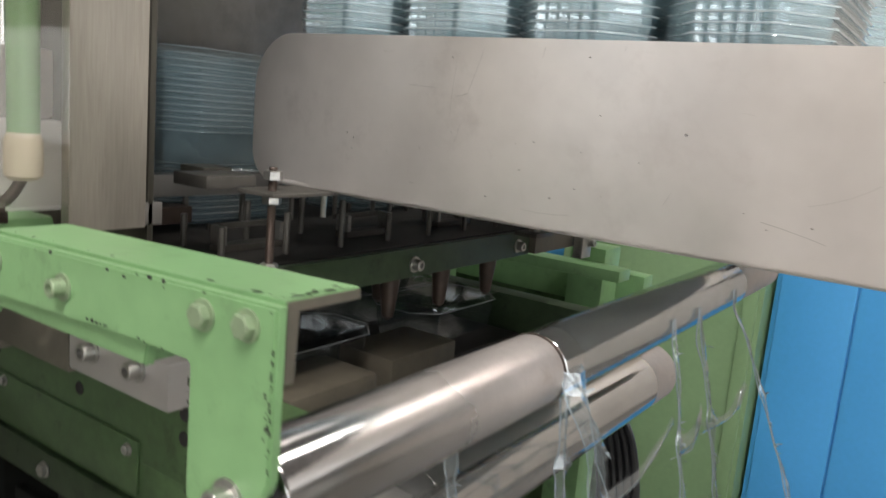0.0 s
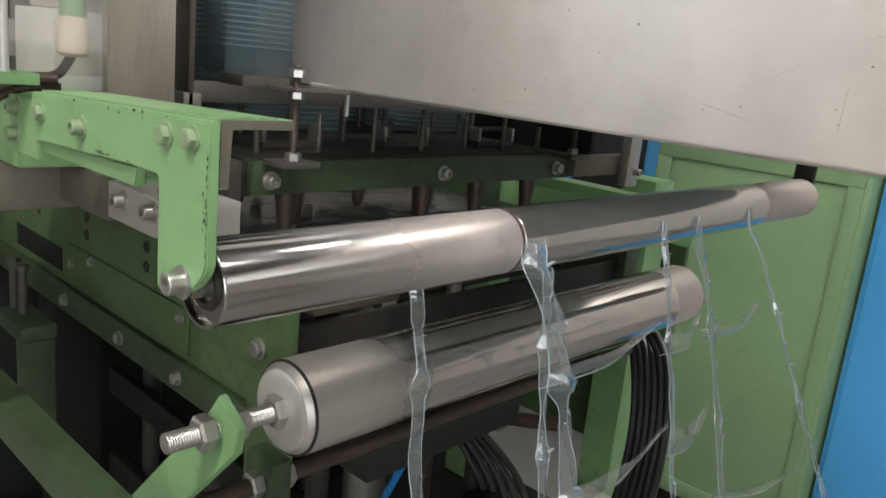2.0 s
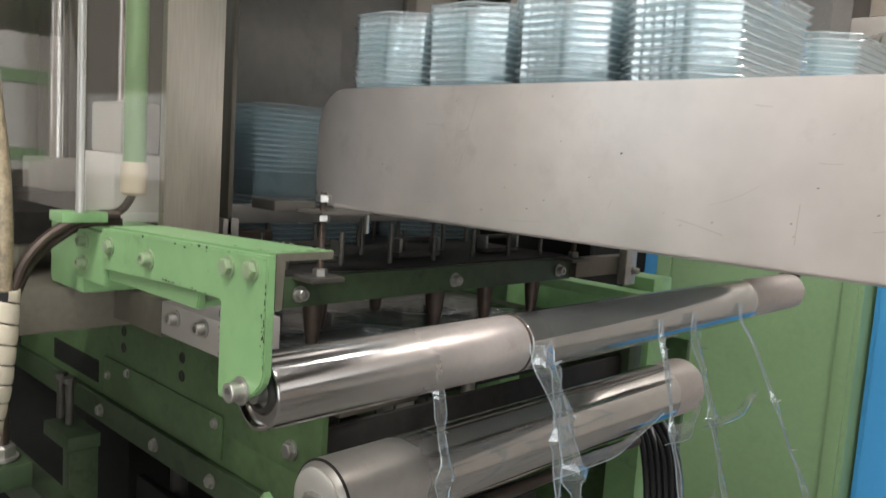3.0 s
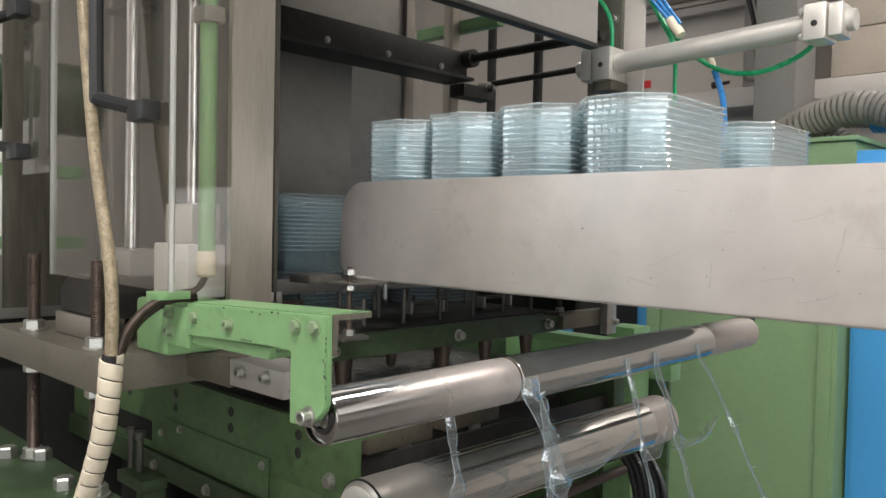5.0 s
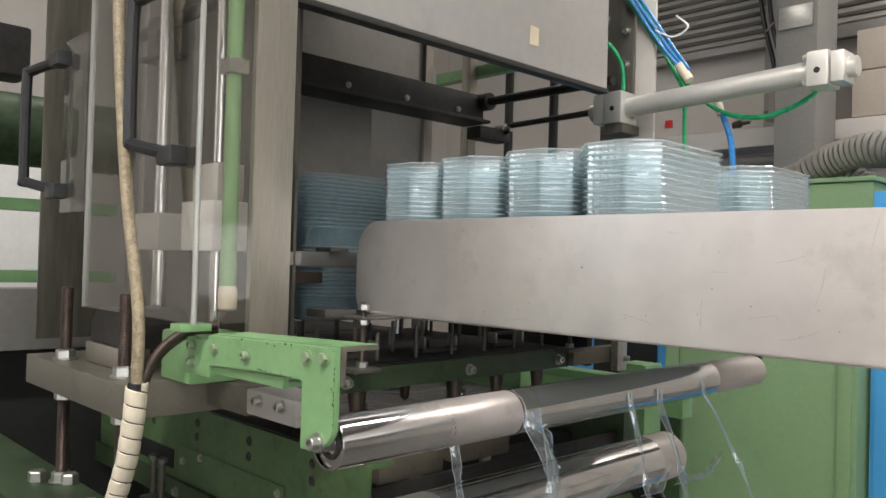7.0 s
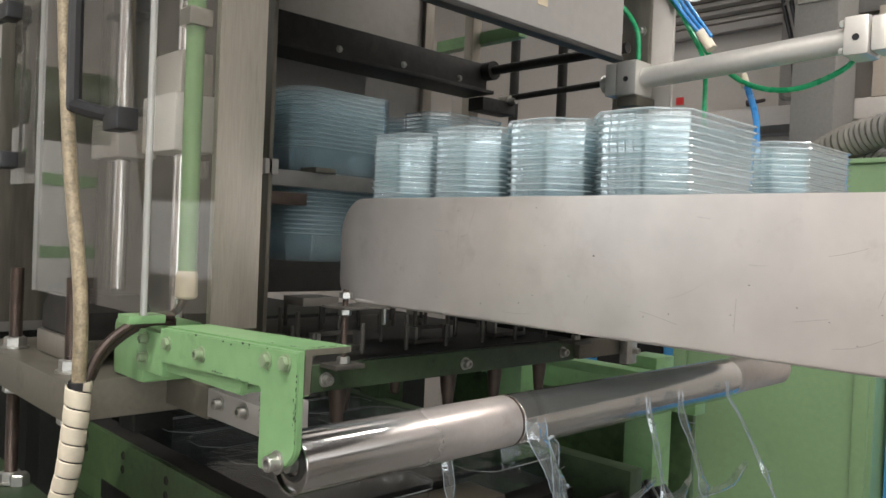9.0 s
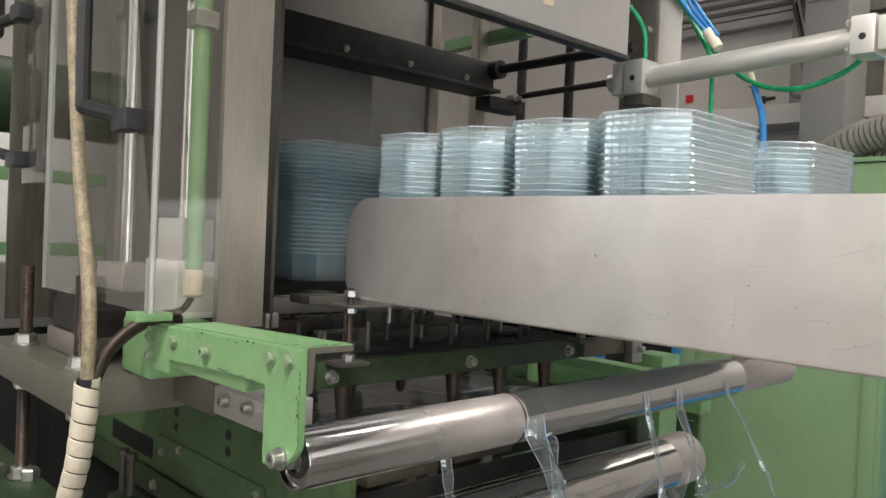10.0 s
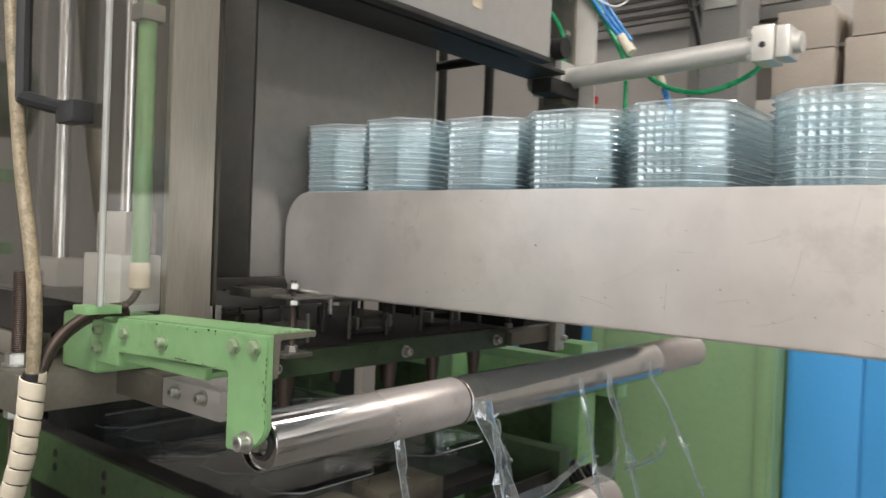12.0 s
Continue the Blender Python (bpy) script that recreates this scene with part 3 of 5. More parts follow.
part("side_pane", box(-0.5102, -0.5098, 0.213, 0.284, 1.234, 2.4, 0), GUARD, guard, "clear acrylic pane")
part("bent_edge", rod((-0.511, 0.2085, 1.234), (-0.511, 0.2085, 2.4), 0.0038, 12), GUARD_EDGE, guard, "bright bent edge")
part("left_edge", box(-0.869, -0.865, 0.203, 0.211, 1.234, 2.4, 0.0005), GUARD_EDGE, guard)


def handle(parent, x, y, z, reach):
    h = part("handle", sweep([(x + reach, y - 0.006, z + 0.215), (x + 0.012, y - 0.03, z + 0.205), (x, y - 0.035, z + 0.19), (x, y - 0.035, z + 0.03), (x + 0.006, y - 0.033, z + 0.018), (x + reach, y - 0.008, z)], 0.0085, 10), BLACK, parent, "black plastic grip handle")
    part("foot", box(x + reach - 0.03, x + reach + 0.012, y - 0.024, y - 0.001, z - 0.012, z + 0.012, 0.003), BLACK, h)
    part("foot", box(x + reach - 0.03, x + reach + 0.012, y - 0.024, y - 0.001, z + 0.203, z + 0.227, 0.003), BLACK, h)


handle(guard, -0.625, 0.2045, 1.44, 0.085)
part("hinge_bar", box(-0.975, -0.871, 0.2, 0.21, 1.38, 1.66, 0.002), GUARD, guard)
handle(guard, -1.06, 0.2045, 1.415, 0.10)

conduit = thing("green_conduit", (-0.544, 0.272, 1.25), "green plastic conduit with a cream end cap", "pipe")
part("tube", rod((-0.546, 0.272, 1.275), (-0.546, 0.272, 2.4), 0.0105, 20), GREEN, conduit)
part("end_cap", lathe((-0.546, 0.272, 1.247), (0, 0, 1), [(0, 0.009), (0.003, 0.0125), (0.026, 0.0125), (0.032, 0.0105)], 20), CREAM, conduit, "cream threaded cap")
part("clip", box(-0.560, -0.532, 0.258, 0.286, 1.555, 1.575, 0.002), ZINC, conduit)
part("wire", sweep([(-0.546, 0.272, 1.25), (-0.552, 0.262, 1.232), (-0.58, 0.25, 1.225)], 0.004), RUST, conduit)

braid = thing("braided_hose", (-0.66, 0.18, 1.2), "translucent braided hose going into a cream spiral wrap", "hose")
part("hose", sweep([(-0.690, 0.165, 2.0), (-0.678, 0.165, 1.8), (-0.658, 0.165, 1.6), (-0.618, 0.165, 1.4), (-0.570, 0.165, 1.25), (-0.567, 0.165, 1.15)], 0.0075, 12), BRAID, braid)
part("cable", sweep([(-0.552, 0.262, 1.2275), (-0.562, 0.236, 1.2255), (-0.570, 0.208, 1.210), (-0.569, 0.184, 1.185), (-0.567, 0.170, 1.15)], 0.0052, 10), RUST, braid, "brown sheathed cable")
part("cable", sweep([(-0.556, 0.266, 1.220), (-0.568, 0.238, 1.2185), (-0.578, 0.210, 1.200), (-0.574, 0.188, 1.178), (-0.569, 0.174, 1.15)], 0.0045, 10), RUST, braid, "dark sheathed cable")


def spiral_wrap(parent):
    pts = [(-0.566, 0.165, 1.16), (-0.571, 0.165, 1.12), (-0.587, 0.165, 1.063), (-0.612, 0.163, 1.01), (-0.640, 0.160, 0.96), (-0.69, 0.150, 0.86)]
    n = 16
    p = [Vector(v) for v in pts]
    lengths = [0.0]
    for a, b in zip(p, p[1:]):
        lengths.append(lengths[-1] + (b - a).length)

    def at(s):
        for k in range(len(p) - 1):
            if s <= lengths[k + 1]:
                return p[k].lerp(p[k + 1], (s - lengths[k]) / (lengths[k + 1] - lengths[k]))
        return p[-1]

    step = lengths[-1] / n
    bm = bmesh.new()
    turn = 18
    rows = []
    for i in range(n * turn + 1):
        s = i / turn * step
        a = 2 * math.pi * i / turn
        row = []
        for ds, r in ((0.0, 0.0118), (0.05, 0.0132), (0.5, 0.0137), (0.88, 0.0132), (0.93, 0.0118)):
            c = at(min(max(s + ds * step - step / 2, 0), lengths[-1]))
            row.append(bm.verts.new(c + Vector((r * math.cos(a), r * math.sin(a), 0))))
        rows.append(row)
    for ra, rb in zip(rows, rows[1:]):
        for k in range(4):
            bm.faces.new((ra[k], ra[k + 1], rb[k + 1], rb[k]))
    part("spiral_wrap", bm, CREAM, parent, "cream plastic spiral wrap")
    part("core", sweep(pts, 0.0105, 10), BLACK, parent)


spiral_wrap(braid)

# ---------------------------------------------------------------- thick steel plate, threaded rods
plate = thing("steel_plate", (-0.8, 0.35, 1.1), "thick ground steel plate on threaded rods", "plate")
part("slab", box(-1.02, -0.625, 0.172, 0.62, 1.102, 1.148, 0.002), PLATE, plate)
part("mount_bar", box(-0.6248, -0.5195, 0.289, 0.348, 1.112, 1.148, 0.0015), PLATE, plate)
part("mount_block", box(-0.519, -0.405, 0.289, 0.348, 1.116, 1.148, 0.002), HOOD, plate, "lighter machined end block")
bolt(plate, (-0.489, 0.289, 1.136), (0, -1, 0), 0.012, True)
bolt(plate, (-0.437, 0.289, 1.137), (0, -1, 0), 0.012, True)
for rx_, ry_ in ((-0.687, 0.198), (-0.915, 0.198)):
    rodt = thing("threaded_rod", (rx_, ry_, 0.6), "upright brown threaded rod with zinc nuts", "threaded rod", "threaded rods of the plate")
    part("rod", thread((rx_, ry_, 0.957), (rx_, ry_, 1.262), 0.009), RUST, rodt)
    for z, up in ((1.1515, 1), (1.098, -1), (0.9605, 1)):
        nut = hexa((rx_, ry_, z), (0, 0, up), 0.026, 0.013)
        lathe((rx_, ry_, z - 0.003 * up), (0, 0, up), [(0, 0.018), (0.003, 0.018), (0.003, 0.009)], 20, nut)
        part("nut", nut, ZINC, rodt)
clamp = thing("bearing_block", (-0.8, 0.26, 1.15), "grey cast bearing block on the plate", "bearing")
part("base", box(-0.88, -0.71, 0.215, 0.235, 1.149, 1.18, 0.003), STEEL, clamp)
part("housing", prism([(-0.87, 1.1805), (-0.87, 1.215), (-0.845, 1.235), (-0.745, 1.235), (-0.72, 1.215), (-0.72, 1.1805)], "y", 0.218, 0.31, 0.003), BLACK_STEEL, clamp)
gblk = thing("green_rear_bracket", (-0.6, 0.24, 1.15), "green bracket block on the steel plate", "bracket")
part("block", box(-0.66, -0.574, 0.236, 0.31, 1.149, 1.216, 0.006), GREEN, gblk)
part("ear", box(-0.545, -0.515, 0.195, 0.235, 1.2245, 1.2335, 0.001), GREEN, gblk)

# ---------------------------------------------------------------- green roller bracket
br = thing("green_roller_bracket", (-0.39, 0.24, 1.12), "green painted angle bracket with chipped edges and bolts", "bracket")


def lean(bm):
    """The bracket droops a little towards the machine."""
    for v in bm.verts:
        v.co.z += (v.co.x + 0.2475) * 0.036
    return bm


part("flange", lean(prism([(0.2328, 1.192), (0.2328, 1.2315), (0.281, 1.2315), (0.281, 1.2255), (0.2395, 1.2255), (0.2395, 1.192)], "x", -0.5065, -0.2475, 0.0008)), GREEN, br, "angle profile with bare steel edge")
part("bare_end", prism([(0.2333, 1.193), (0.2333, 1.231), (0.2805, 1.231), (0.2805, 1.226), (0.2405, 1.226), (0.2390, 1.193)], "x", -0.2474, -0.2466, 0), PLATE, br, "bare steel cut end")
part("arm_plate", prism([(-0.5065, 1.184), (-0.5065, 1.2205), (-0.2450, 1.2300), (-0.2450, 1.149), (-0.2480, 1.142), (-0.256, 1.134), (-0.268, 1.127), (-0.283, 1.1225), (-0.3015, 1.1215), (-0.3025, 1.125), (-0.3025, 1.1895), (-0.3045, 1.1915), (-0.352, 1.1910)], "y", 0.2255, 0.2325, 0.0012), GREEN, br, "green arm plate with hanging leg")
part("end_plate", box(-0.572, -0.507, 0.229, 0.2385, 1.168, 1.2135, 0.001), GREEN, br)
part("lower_strip", prism([(-0.5065, 1.174), (-0.5065, 1.195), (-0.352, 1.195), (-0.345, 1.189), (-0.348, 1.1755)], "y", 0.2328, 0.2395, 0.001), GREEN, br)
part("gusset", prism([(0.2398, 1.176), (0.2398, 1.182), (0.262, 1.182), (0.266, 1.176)], "x", -0.5065, -0.35, 0.0008), GREEN, br)
for bx, bz, sock in ((-0.2625, 1.2185, 0), (-0.2925, 1.2165, 0), (-0.412, 1.2055, 1), (-0.487, 1.2065, 0)):
    bolt(br, (bx, 0.2255, bz), (0, -1, 0), 0.0108, bool(sock), PAINTED_BOLT)
for bz in (1.2045, 1.1835):
    bolt(br, (-0.550, 0.229, bz), (0, -1, 0), 0.0105, True, PAINTED_BOLT)
bolt(br, (-0.2705, 0.2255, 1.1335), (0, -1, 0), 0.0140, True, name="axle_bolt")


def chips(parent, spots, mat, name, label):
    """Small worn-off flakes, each an uneven flat patch laid on a face."""
    bm = bmesh.new()
    for c, u, v, size in spots:
        c, u, v = Vector(c), Vector(u), Vector(v)
        n = 7
        ring = []
        for k in range(n):
            a, r = 2 * math.pi * k / n, size * chip_rnd.uniform(0.45, 1.0)
            ring.append(bm.verts.new(c + u * r * math.cos(a) * 1.8 + v * r * math.sin(a)))
        bm.faces.new(ring)
    return part(name, bm, mat, parent, label, smooth=False, kind="stuff")


chip_rnd = random.Random(3)
FACE_Y, END_X = 0.2251, -0.2450


def top_edge(x):
    return 1.2300 + (x - END_X) * 0.036


spots = []
for _ in range(11):
    x = chip_rnd.uniform(-0.50, -0.252)
    spots.append(((x, FACE_Y, top_edge(x) - 0.0008 - chip_rnd.random() ** 3 * 0.004), (1, 0, 0), (0, 0, 1), chip_rnd.random() ** 2 * 0.0018 + 0.0003))
    x = chip_rnd.uniform(-0.50, -0.252)
    spots.append(((x, chip_rnd.uniform(0.2345, 0.2362), top_edge(x) + 0.0020), (1, 0, 0.036), (0, 1, 0), chip_rnd.random() ** 2 * 0.002 + 0.0003))
spots += [((END_X - 0.0006 - chip_rnd.random() ** 3 * 0.004, FACE_Y, chip_rnd.uniform(1.15, 1.228)), (0, 0, 1), (1, 0, 0), chip_rnd.uniform(0.0004, 0.0012)) for _ in range(26)]
spots += [((chip_rnd.uniform(-0.40, -0.31), FACE_Y, 1.1925 + chip_rnd.random() * 0.001), (1, 0, 0), (0, 0, 1), chip_rnd.uniform(0.0005, 0.0013)) for _ in range(12)]
spots += [((-0.3018, FACE_Y, chip_rnd.uniform(1.125, 1.188)), (0, 0, 1), (1, 0, 0), chip_rnd.uniform(0.0003, 0.0010)) for _ in range(16)]
spots += [((-0.2495 - chip_rnd.random() ** 2 * 0.006, chip_rnd.uniform(0.236, 0.279), 1.2319), (0, 1, 0), (1, 0, 0), chip_rnd.uniform(0.0006, 0.002)) for _ in range(20)]
chips(br, spots, BLACK_STEEL, "chipped_paint", "dark chipped paint spots")

# ---------------------------------------------------------------- upper roller
RX, RZ, RR = -0.2685, 1.1312, 0.0276
r1 = thing("deflection_roller", (RX, 0.72, RZ), "long steel deflection roller, part polished, part matt", "roller")
part("near_tube", lathe((RX, 0.236, RZ), (0, 1, 0), [(0.004, RR - 0.0035), (0, RR - 0.0025), (0, RR - 0.0005), (0.0008, RR), (0.0018, RR), (0.15, RR), (0.273, RR), (0.275, RR)], 64), ROLLER, r1)
part("weld_seam", lathe((RX, 0.5105, RZ), (0, 1, 0), [(0, RR), (0.001, RR + 0.0007), (0.003, RR + 0.0007), (0.004, RR)], 64), RUST, r1, "brown weld seam")
part("far_tube", lathe((RX, 0.5150, RZ), (0, 1, 0), [(0, RR), (0.002, RR), (0.688, RR), (0.69, RR), (0.694, RR - 0.002), (0.694, 0.008)], 64), MATT_END, r1)
part("polished_sleeve", lathe((RX, 0.5153, RZ), (0, 1, 0), [(0, RR), (0.0003, RR + 0.0004), (0.5085, RR + 0.0004), (0.5088, RR)], 64), CHROME, r1, "mirror-bright middle of the roller")
part("bearing", lathe((RX, 0.2375, RZ), (0, 1, 0), [(0.006, RR - 0.0036), (0.003, 0.022), (0.004, 0.018), (0.0, 0.0155), (0.0, 0.012), (0.004, 0.0115), (0.004, 0.004)], 40), BLACK_STEEL, r1, "dark ball bearing")
part("axle", rod((RX, 0.2328, RZ), (RX, 1.24, RZ), 0.008), ZINC, r1)
part("end_mount", box(RX - 0.016, RX + 0.013, 1.212, 1.222, 1.113, 1.2325, 0.002), BLACK_STEEL, r1)

# ---------------------------------------------------------------- stacking plate with its studs
sp = thing("stacking_plate", (-0.8, 0.75, 1.1), "dark oily stacking plate with a green front bar", "plate")
part("top", box(-1.05, -0.575, 0.455, 1.04, 1.135, 1.154, 0.001), BLACK_STEEL, sp)
part("front_bar", box(-0.5745, -0.5635, 0.46, 1.035, 1.116, 1.152, 0.0015), GREEN_DARK, sp, "oily green front bar, darkened for shade")
part("side_bar", box(-1.05, -0.575, 0.441, 0.4545, 1.10, 1.152, 0.0015), DARK_STEEL, sp)
part("rear_rail", box(-1.05, -0.62, 1.175, 1.195, 1.10, 1.224, 0.0015), DARK, sp, "dark rear rail")
part("end_block", box(-0.578, -0.553, 1.036, 1.2, 1.118, 1.150, 0.0015), PLATE, sp, "grey steel end block")
part("end_clamp", box(-0.552, -0.535, 1.165, 1.2, 1.10, 1.185, 0.002), ZINC, sp, "light alloy clamp")
for yy in (0.482, 0.749, 1.0):
    bolt(sp, (-0.5635, yy, 1.132), (1, 0, 0), 0.014, True)
bolt(sp, (-0.535, 1.192, 1.125), (1, 0, 0), 0.012, True)
for yy in (0.495, 1.009):
    stud = part("stud", thread((-0.543, yy, 1.1562), (-0.543, yy, 1.2545), 0.0042), RUST, sp)
    for z, u in ((1.1565, 1), (1.2285, -1), (1.243, 1)):
        part("nut", hexa((-0.543, yy, z), (0, 0, u), 0.0155, 0.0085), ZINC, stud)
    part("tab", box(-0.5630, -0.526, yy - 0.024, yy + 0.024, 1.1500, 1.1560, 0.001), DARK_STEEL, stud)
for k in range(7):
    for j in range(2):
        xx, yy = -0.60 - 0.066 * k, 0.53 + j * 0.22 + (0.06 if k % 2 else 0)
        part("stamp", lathe((xx, yy, 1.134), (0, 0, -1), [(0, 0.013), (0.03, 0.013), (0.075, 0.008), (0.08, 0.002)], 14), RUST, sp, "brown tapered stamp")
for yy in (0.86, 0.98):
    part("stamp", lathe((-0.60, yy, 1.134), (0, 0, -1), [(0, 0.013), (0.03, 0.013), (0.075, 0.008), (0.08, 0.002)], 14), RUST, sp)
for k in range(5):
    for j in range(7):
        xx, yy = -0.605 - 0.085 * k, 0.49 + 0.085 * j + (0.02 if k % 2 else 0)
        h = 0.035 + 0.02 * ((k * 3 + j) % 3) / 2
        part("pin", rod((xx, yy, 1.1545), (xx, yy, 1.1545 + h), 0.0036, 10, bevel=0.001), DARK_STEEL, sp, "upright steel ejector pin")
for k in range(3):
    yy = 0.52 + 0.19 * k
    holder = part("holder", box(-0.660, -0.640, yy, yy + 0.085, 1.1545, 1.162, 0.001), DARK_STEEL, sp, "dull steel tray holder")
    part("holder_post", box(-0.660, -0.640, yy, yy + 0.006, 1.1622, 1.182, 0.001), ZINC, holder)
    part("holder_post", box(-0.660, -0.640, yy + 0.079, yy + 0.085, 1.1622, 1.182, 0.001), ZINC, holder)
    part("holder_bar", box(-0.665, -0.6605, yy - 0.002, yy + 0.087, 1.175, 1.182, 0.001), DARK_STEEL, holder)

bridge = thing("conveyor_support", (-0.6, 0.75, 1.2), "flat steel strip that carries the conveyor's end", "bracket")
part("strip", box(-0.572, -0.522, 0.478, 1.14, 1.2288, 1.2326, 0.001), DARK_STEEL, bridge)
part("stop", box(-0.655, -0.605, 0.47, 0.53, 1.2265, 1.2385, 0.001), DARK_STEEL, bridge)
part("screw", rod((-0.54, 0.56, 1.205), (-0.54, 0.56, 1.2285), 0.003, 8), ZINC, bridge)

# ---------------------------------------------------------------- conveyor
CZ0, CZ1, CX = 1.233, 1.380, -0.650


def conveyor_outline(x0, x1, z0, z1):
    out = []
    r1, r0 = 0.055, 0.03
    for k in range(9):
        a = math.pi / 2 * k / 8
        out.append((x0 + r0 - r0 * math.cos(a), z0 + r0 - r0 * math.sin(a)))
    out += [(x1, z0), (x1, z1)]
    for k in range(11):
        a = math.pi / 2 * k / 10
        out.append((x0 + r1 - r1 * math.sin(a), z1 - r1 + r1 * math.cos(a)))
    return out


conv = thing("conveyor", (0.4, 0.85, 1.2), "belt conveyor with tall plain sheet-metal sides", "conveyor")
side = prism(conveyor_outline(CX, 1.35, CZ0, CZ1), "y", 0.552, 0.558, 0.0012)
for bend_x in (-0.522, -0.530, -0.538):
    bmesh.ops.bisect_plane(side, geom=side.verts[:] + side.edges[:] + side.faces[:], plane_co=(bend_x, 0, 0), plane_no=(1, 0, 0))
for v in side.verts:
    v.co.y += 0.0004 if -0.534 < v.co.x < -0.526 else max(0.0, -0.530 - v.co.x) * 0.085
part("side_panel", side, PANEL, conv, "scratched sheet-metal side panel bent in at its end")
part("side_panel", prism(conveyor_outline(CX, 1.35, CZ0, CZ1), "y", 1.125, 1.131, 0.0012), PANEL, conv)
part("belt", box(-0.60, 1.33, 0.5665, 1.1245, 1.236, 1.243, 0.002), BELT, conv)
part("end_roller", rod((-0.605, 0.572, 1.262), (-0.605, 1.1245, 1.262), 0.016), ZINC, conv)
part("bottom_hem", rod((-0.60, 0.5565, 1.2335), (1.34, 0.5565, 1.2335), 0.0028, 10), PANEL, conv, "rolled lower hem")
scr = random.Random(21)
marks = bmesh.new()
for k in range(26):
    x, z = scr.uniform(-0.52, 0.35), scr.uniform(1.245, 1.375)
    a, length = scr.choice((scr.uniform(-0.25, 0.25), scr.uniform(0.9, 1.6), scr.uniform(-0.2, 0.1))), scr.uniform(0.004, 0.045)
    bend, w = scr.uniform(-0.25, 0.25), scr.uniform(0.00008, 0.0002)
    prev = None
    for i in range(6):
        u = i / 5
        px_, pz_ = x + length * u * math.cos(a + bend * u), z + length * u * math.sin(a + bend * u)
        if not 1.24 < pz_ < 1.376:
            break
        pair = (marks.verts.new((px_ - w * math.sin(a), 0.5516, pz_ + w * math.cos(a))), marks.verts.new((px_ + w * math.sin(a), 0.5516, pz_ - w * math.cos(a))))
        if prev:
            marks.faces.new((prev[0], prev[1], pair[1], pair[0]))
        prev = pair
part("scratch", marks, SCRATCH, conv, "fine dull scratches", smooth=False, kind="stuff")
dots = random.Random(8)
chip_rnd = random.Random(30)
chips(conv, [((dots.uniform(-0.51, 0.3), 0.5515, dots.choice((dots.uniform(1.243, 1.30), dots.uniform(1.243, 1.37)))), (1, 0, 0), (0, 0, 1), dots.uniform(0.0003, 0.0008)) for _ in range(40)], PLATE, "dent", "small dark dents")
for xx in (0.55, 1.25):
    part("leg", box(xx, xx + 0.05, 0.60, 0.65, FLOOR, 1.2355, 0.002), ZINC, conv)
    part("leg", box(xx, xx + 0.05, 0.97, 1.02, FLOOR, 1.2355, 0.002), ZINC, conv)

# ---------------------------------------------------------------- trays
def tray_ring(sx, sy, chamfer, rib, n_x, n_y):
    """Points round an eight-sided tray, ribbed on its long faces."""
    corners = [(sx - chamfer, -sy), (sx, -sy + chamfer), (sx, sy - chamfer), (sx - chamfer, sy), (-sx + chamfer, sy), (-sx, sy - chamfer), (-sx, -sy + chamfer), (-sx + chamfer, -sy)]
    pts = []
    for k in range(8):
        a, b = Vector(corners[k]), Vector(corners[(k + 1) % 8])
        n = (n_y if k in (1, 5) else n_x if k in (3, 7) else 3)
        out = (b - a).normalized()
        out = Vector((out.y, -out.x))
        for i in range(n):
            pts.append(a.lerp(b, i / n) + out * ((rib if k in (3, 7) else rib * 0.35) if i % 2 else 0))
    return pts


def tray_mesh():
    bm = bmesh.new()
    spec = ((0.0, 0.0530, 0.0990, 0.0275, 0.0), (0.003, 0.0540, 0.1000, 0.0285, -0.004), (0.043, 0.0585, 0.1042, 0.0305, -0.005), (0.0455, 0.0592, 0.1048, 0.031, -0.004),
            (0.0466, 0.0620, 0.1076, 0.0325, 0), (0.0458, 0.0624, 0.1080, 0.0327, 0))
    rings = [[bm.verts.new((p.x, p.y, z)) for p in tray_ring(sx, sy, ch, rib, 11, 25)] for z, sx, sy, ch, rib in spec]
    for ra, rb in zip(rings, rings[1:]):
        n = len(ra)
        for k in range(n):
            bm.faces.new((ra[k], ra[(k + 1) % n], rb[(k + 1) % n], rb[k]))
    bm.faces.new(rings[0])
    bmesh.ops.recalc_face_normals(bm, faces=bm.faces)
    # rolled outer edge
    edge = [v.co.copy() for v in rings[-2]]
    n, ring_rows = len(edge), []
    for i, c in enumerate(edge):
        d = (edge[(i + 1) % n] - edge[i - 1]).normalized()
        out = Vector((d.y, -d.x, 0))
        ring_rows.append([bm.verts.new(c + 0.0008 * (out * math.cos(a) + Vector((0, 0, 1)) * math.sin(a))) for a in (0.0, 1.571, 3.142, 4.712)])
    rim = []
    for i in range(n):
        ra, rb = ring_rows[i], ring_rows[(i + 1) % n]
        for k in range(4):
            rim.append(bm.faces.new((ra[k], ra[(k + 1) % 4], rb[(k + 1) % 4], rb[k])))
    for f in rim:
        f.material_index = 1
    me = bpy.data.meshes.new("tray")
    bm.to_mesh(me)
    bm.free()
    for p in me.polygons:
        p.use_smooth = True
    me.set_sharp_from_angle(angle=radians(50))
    me.materials.append(TRAY)
    me.materials.append(TRAY_RIM)
    return me


TRAY_MESH = tray_mesh()
FRESH_MESH = TRAY_MESH.copy()
FRESH_MESH.materials[0] = TRAY_CLEAR
PITCH = 0.0076
rnd = random.Random(5)


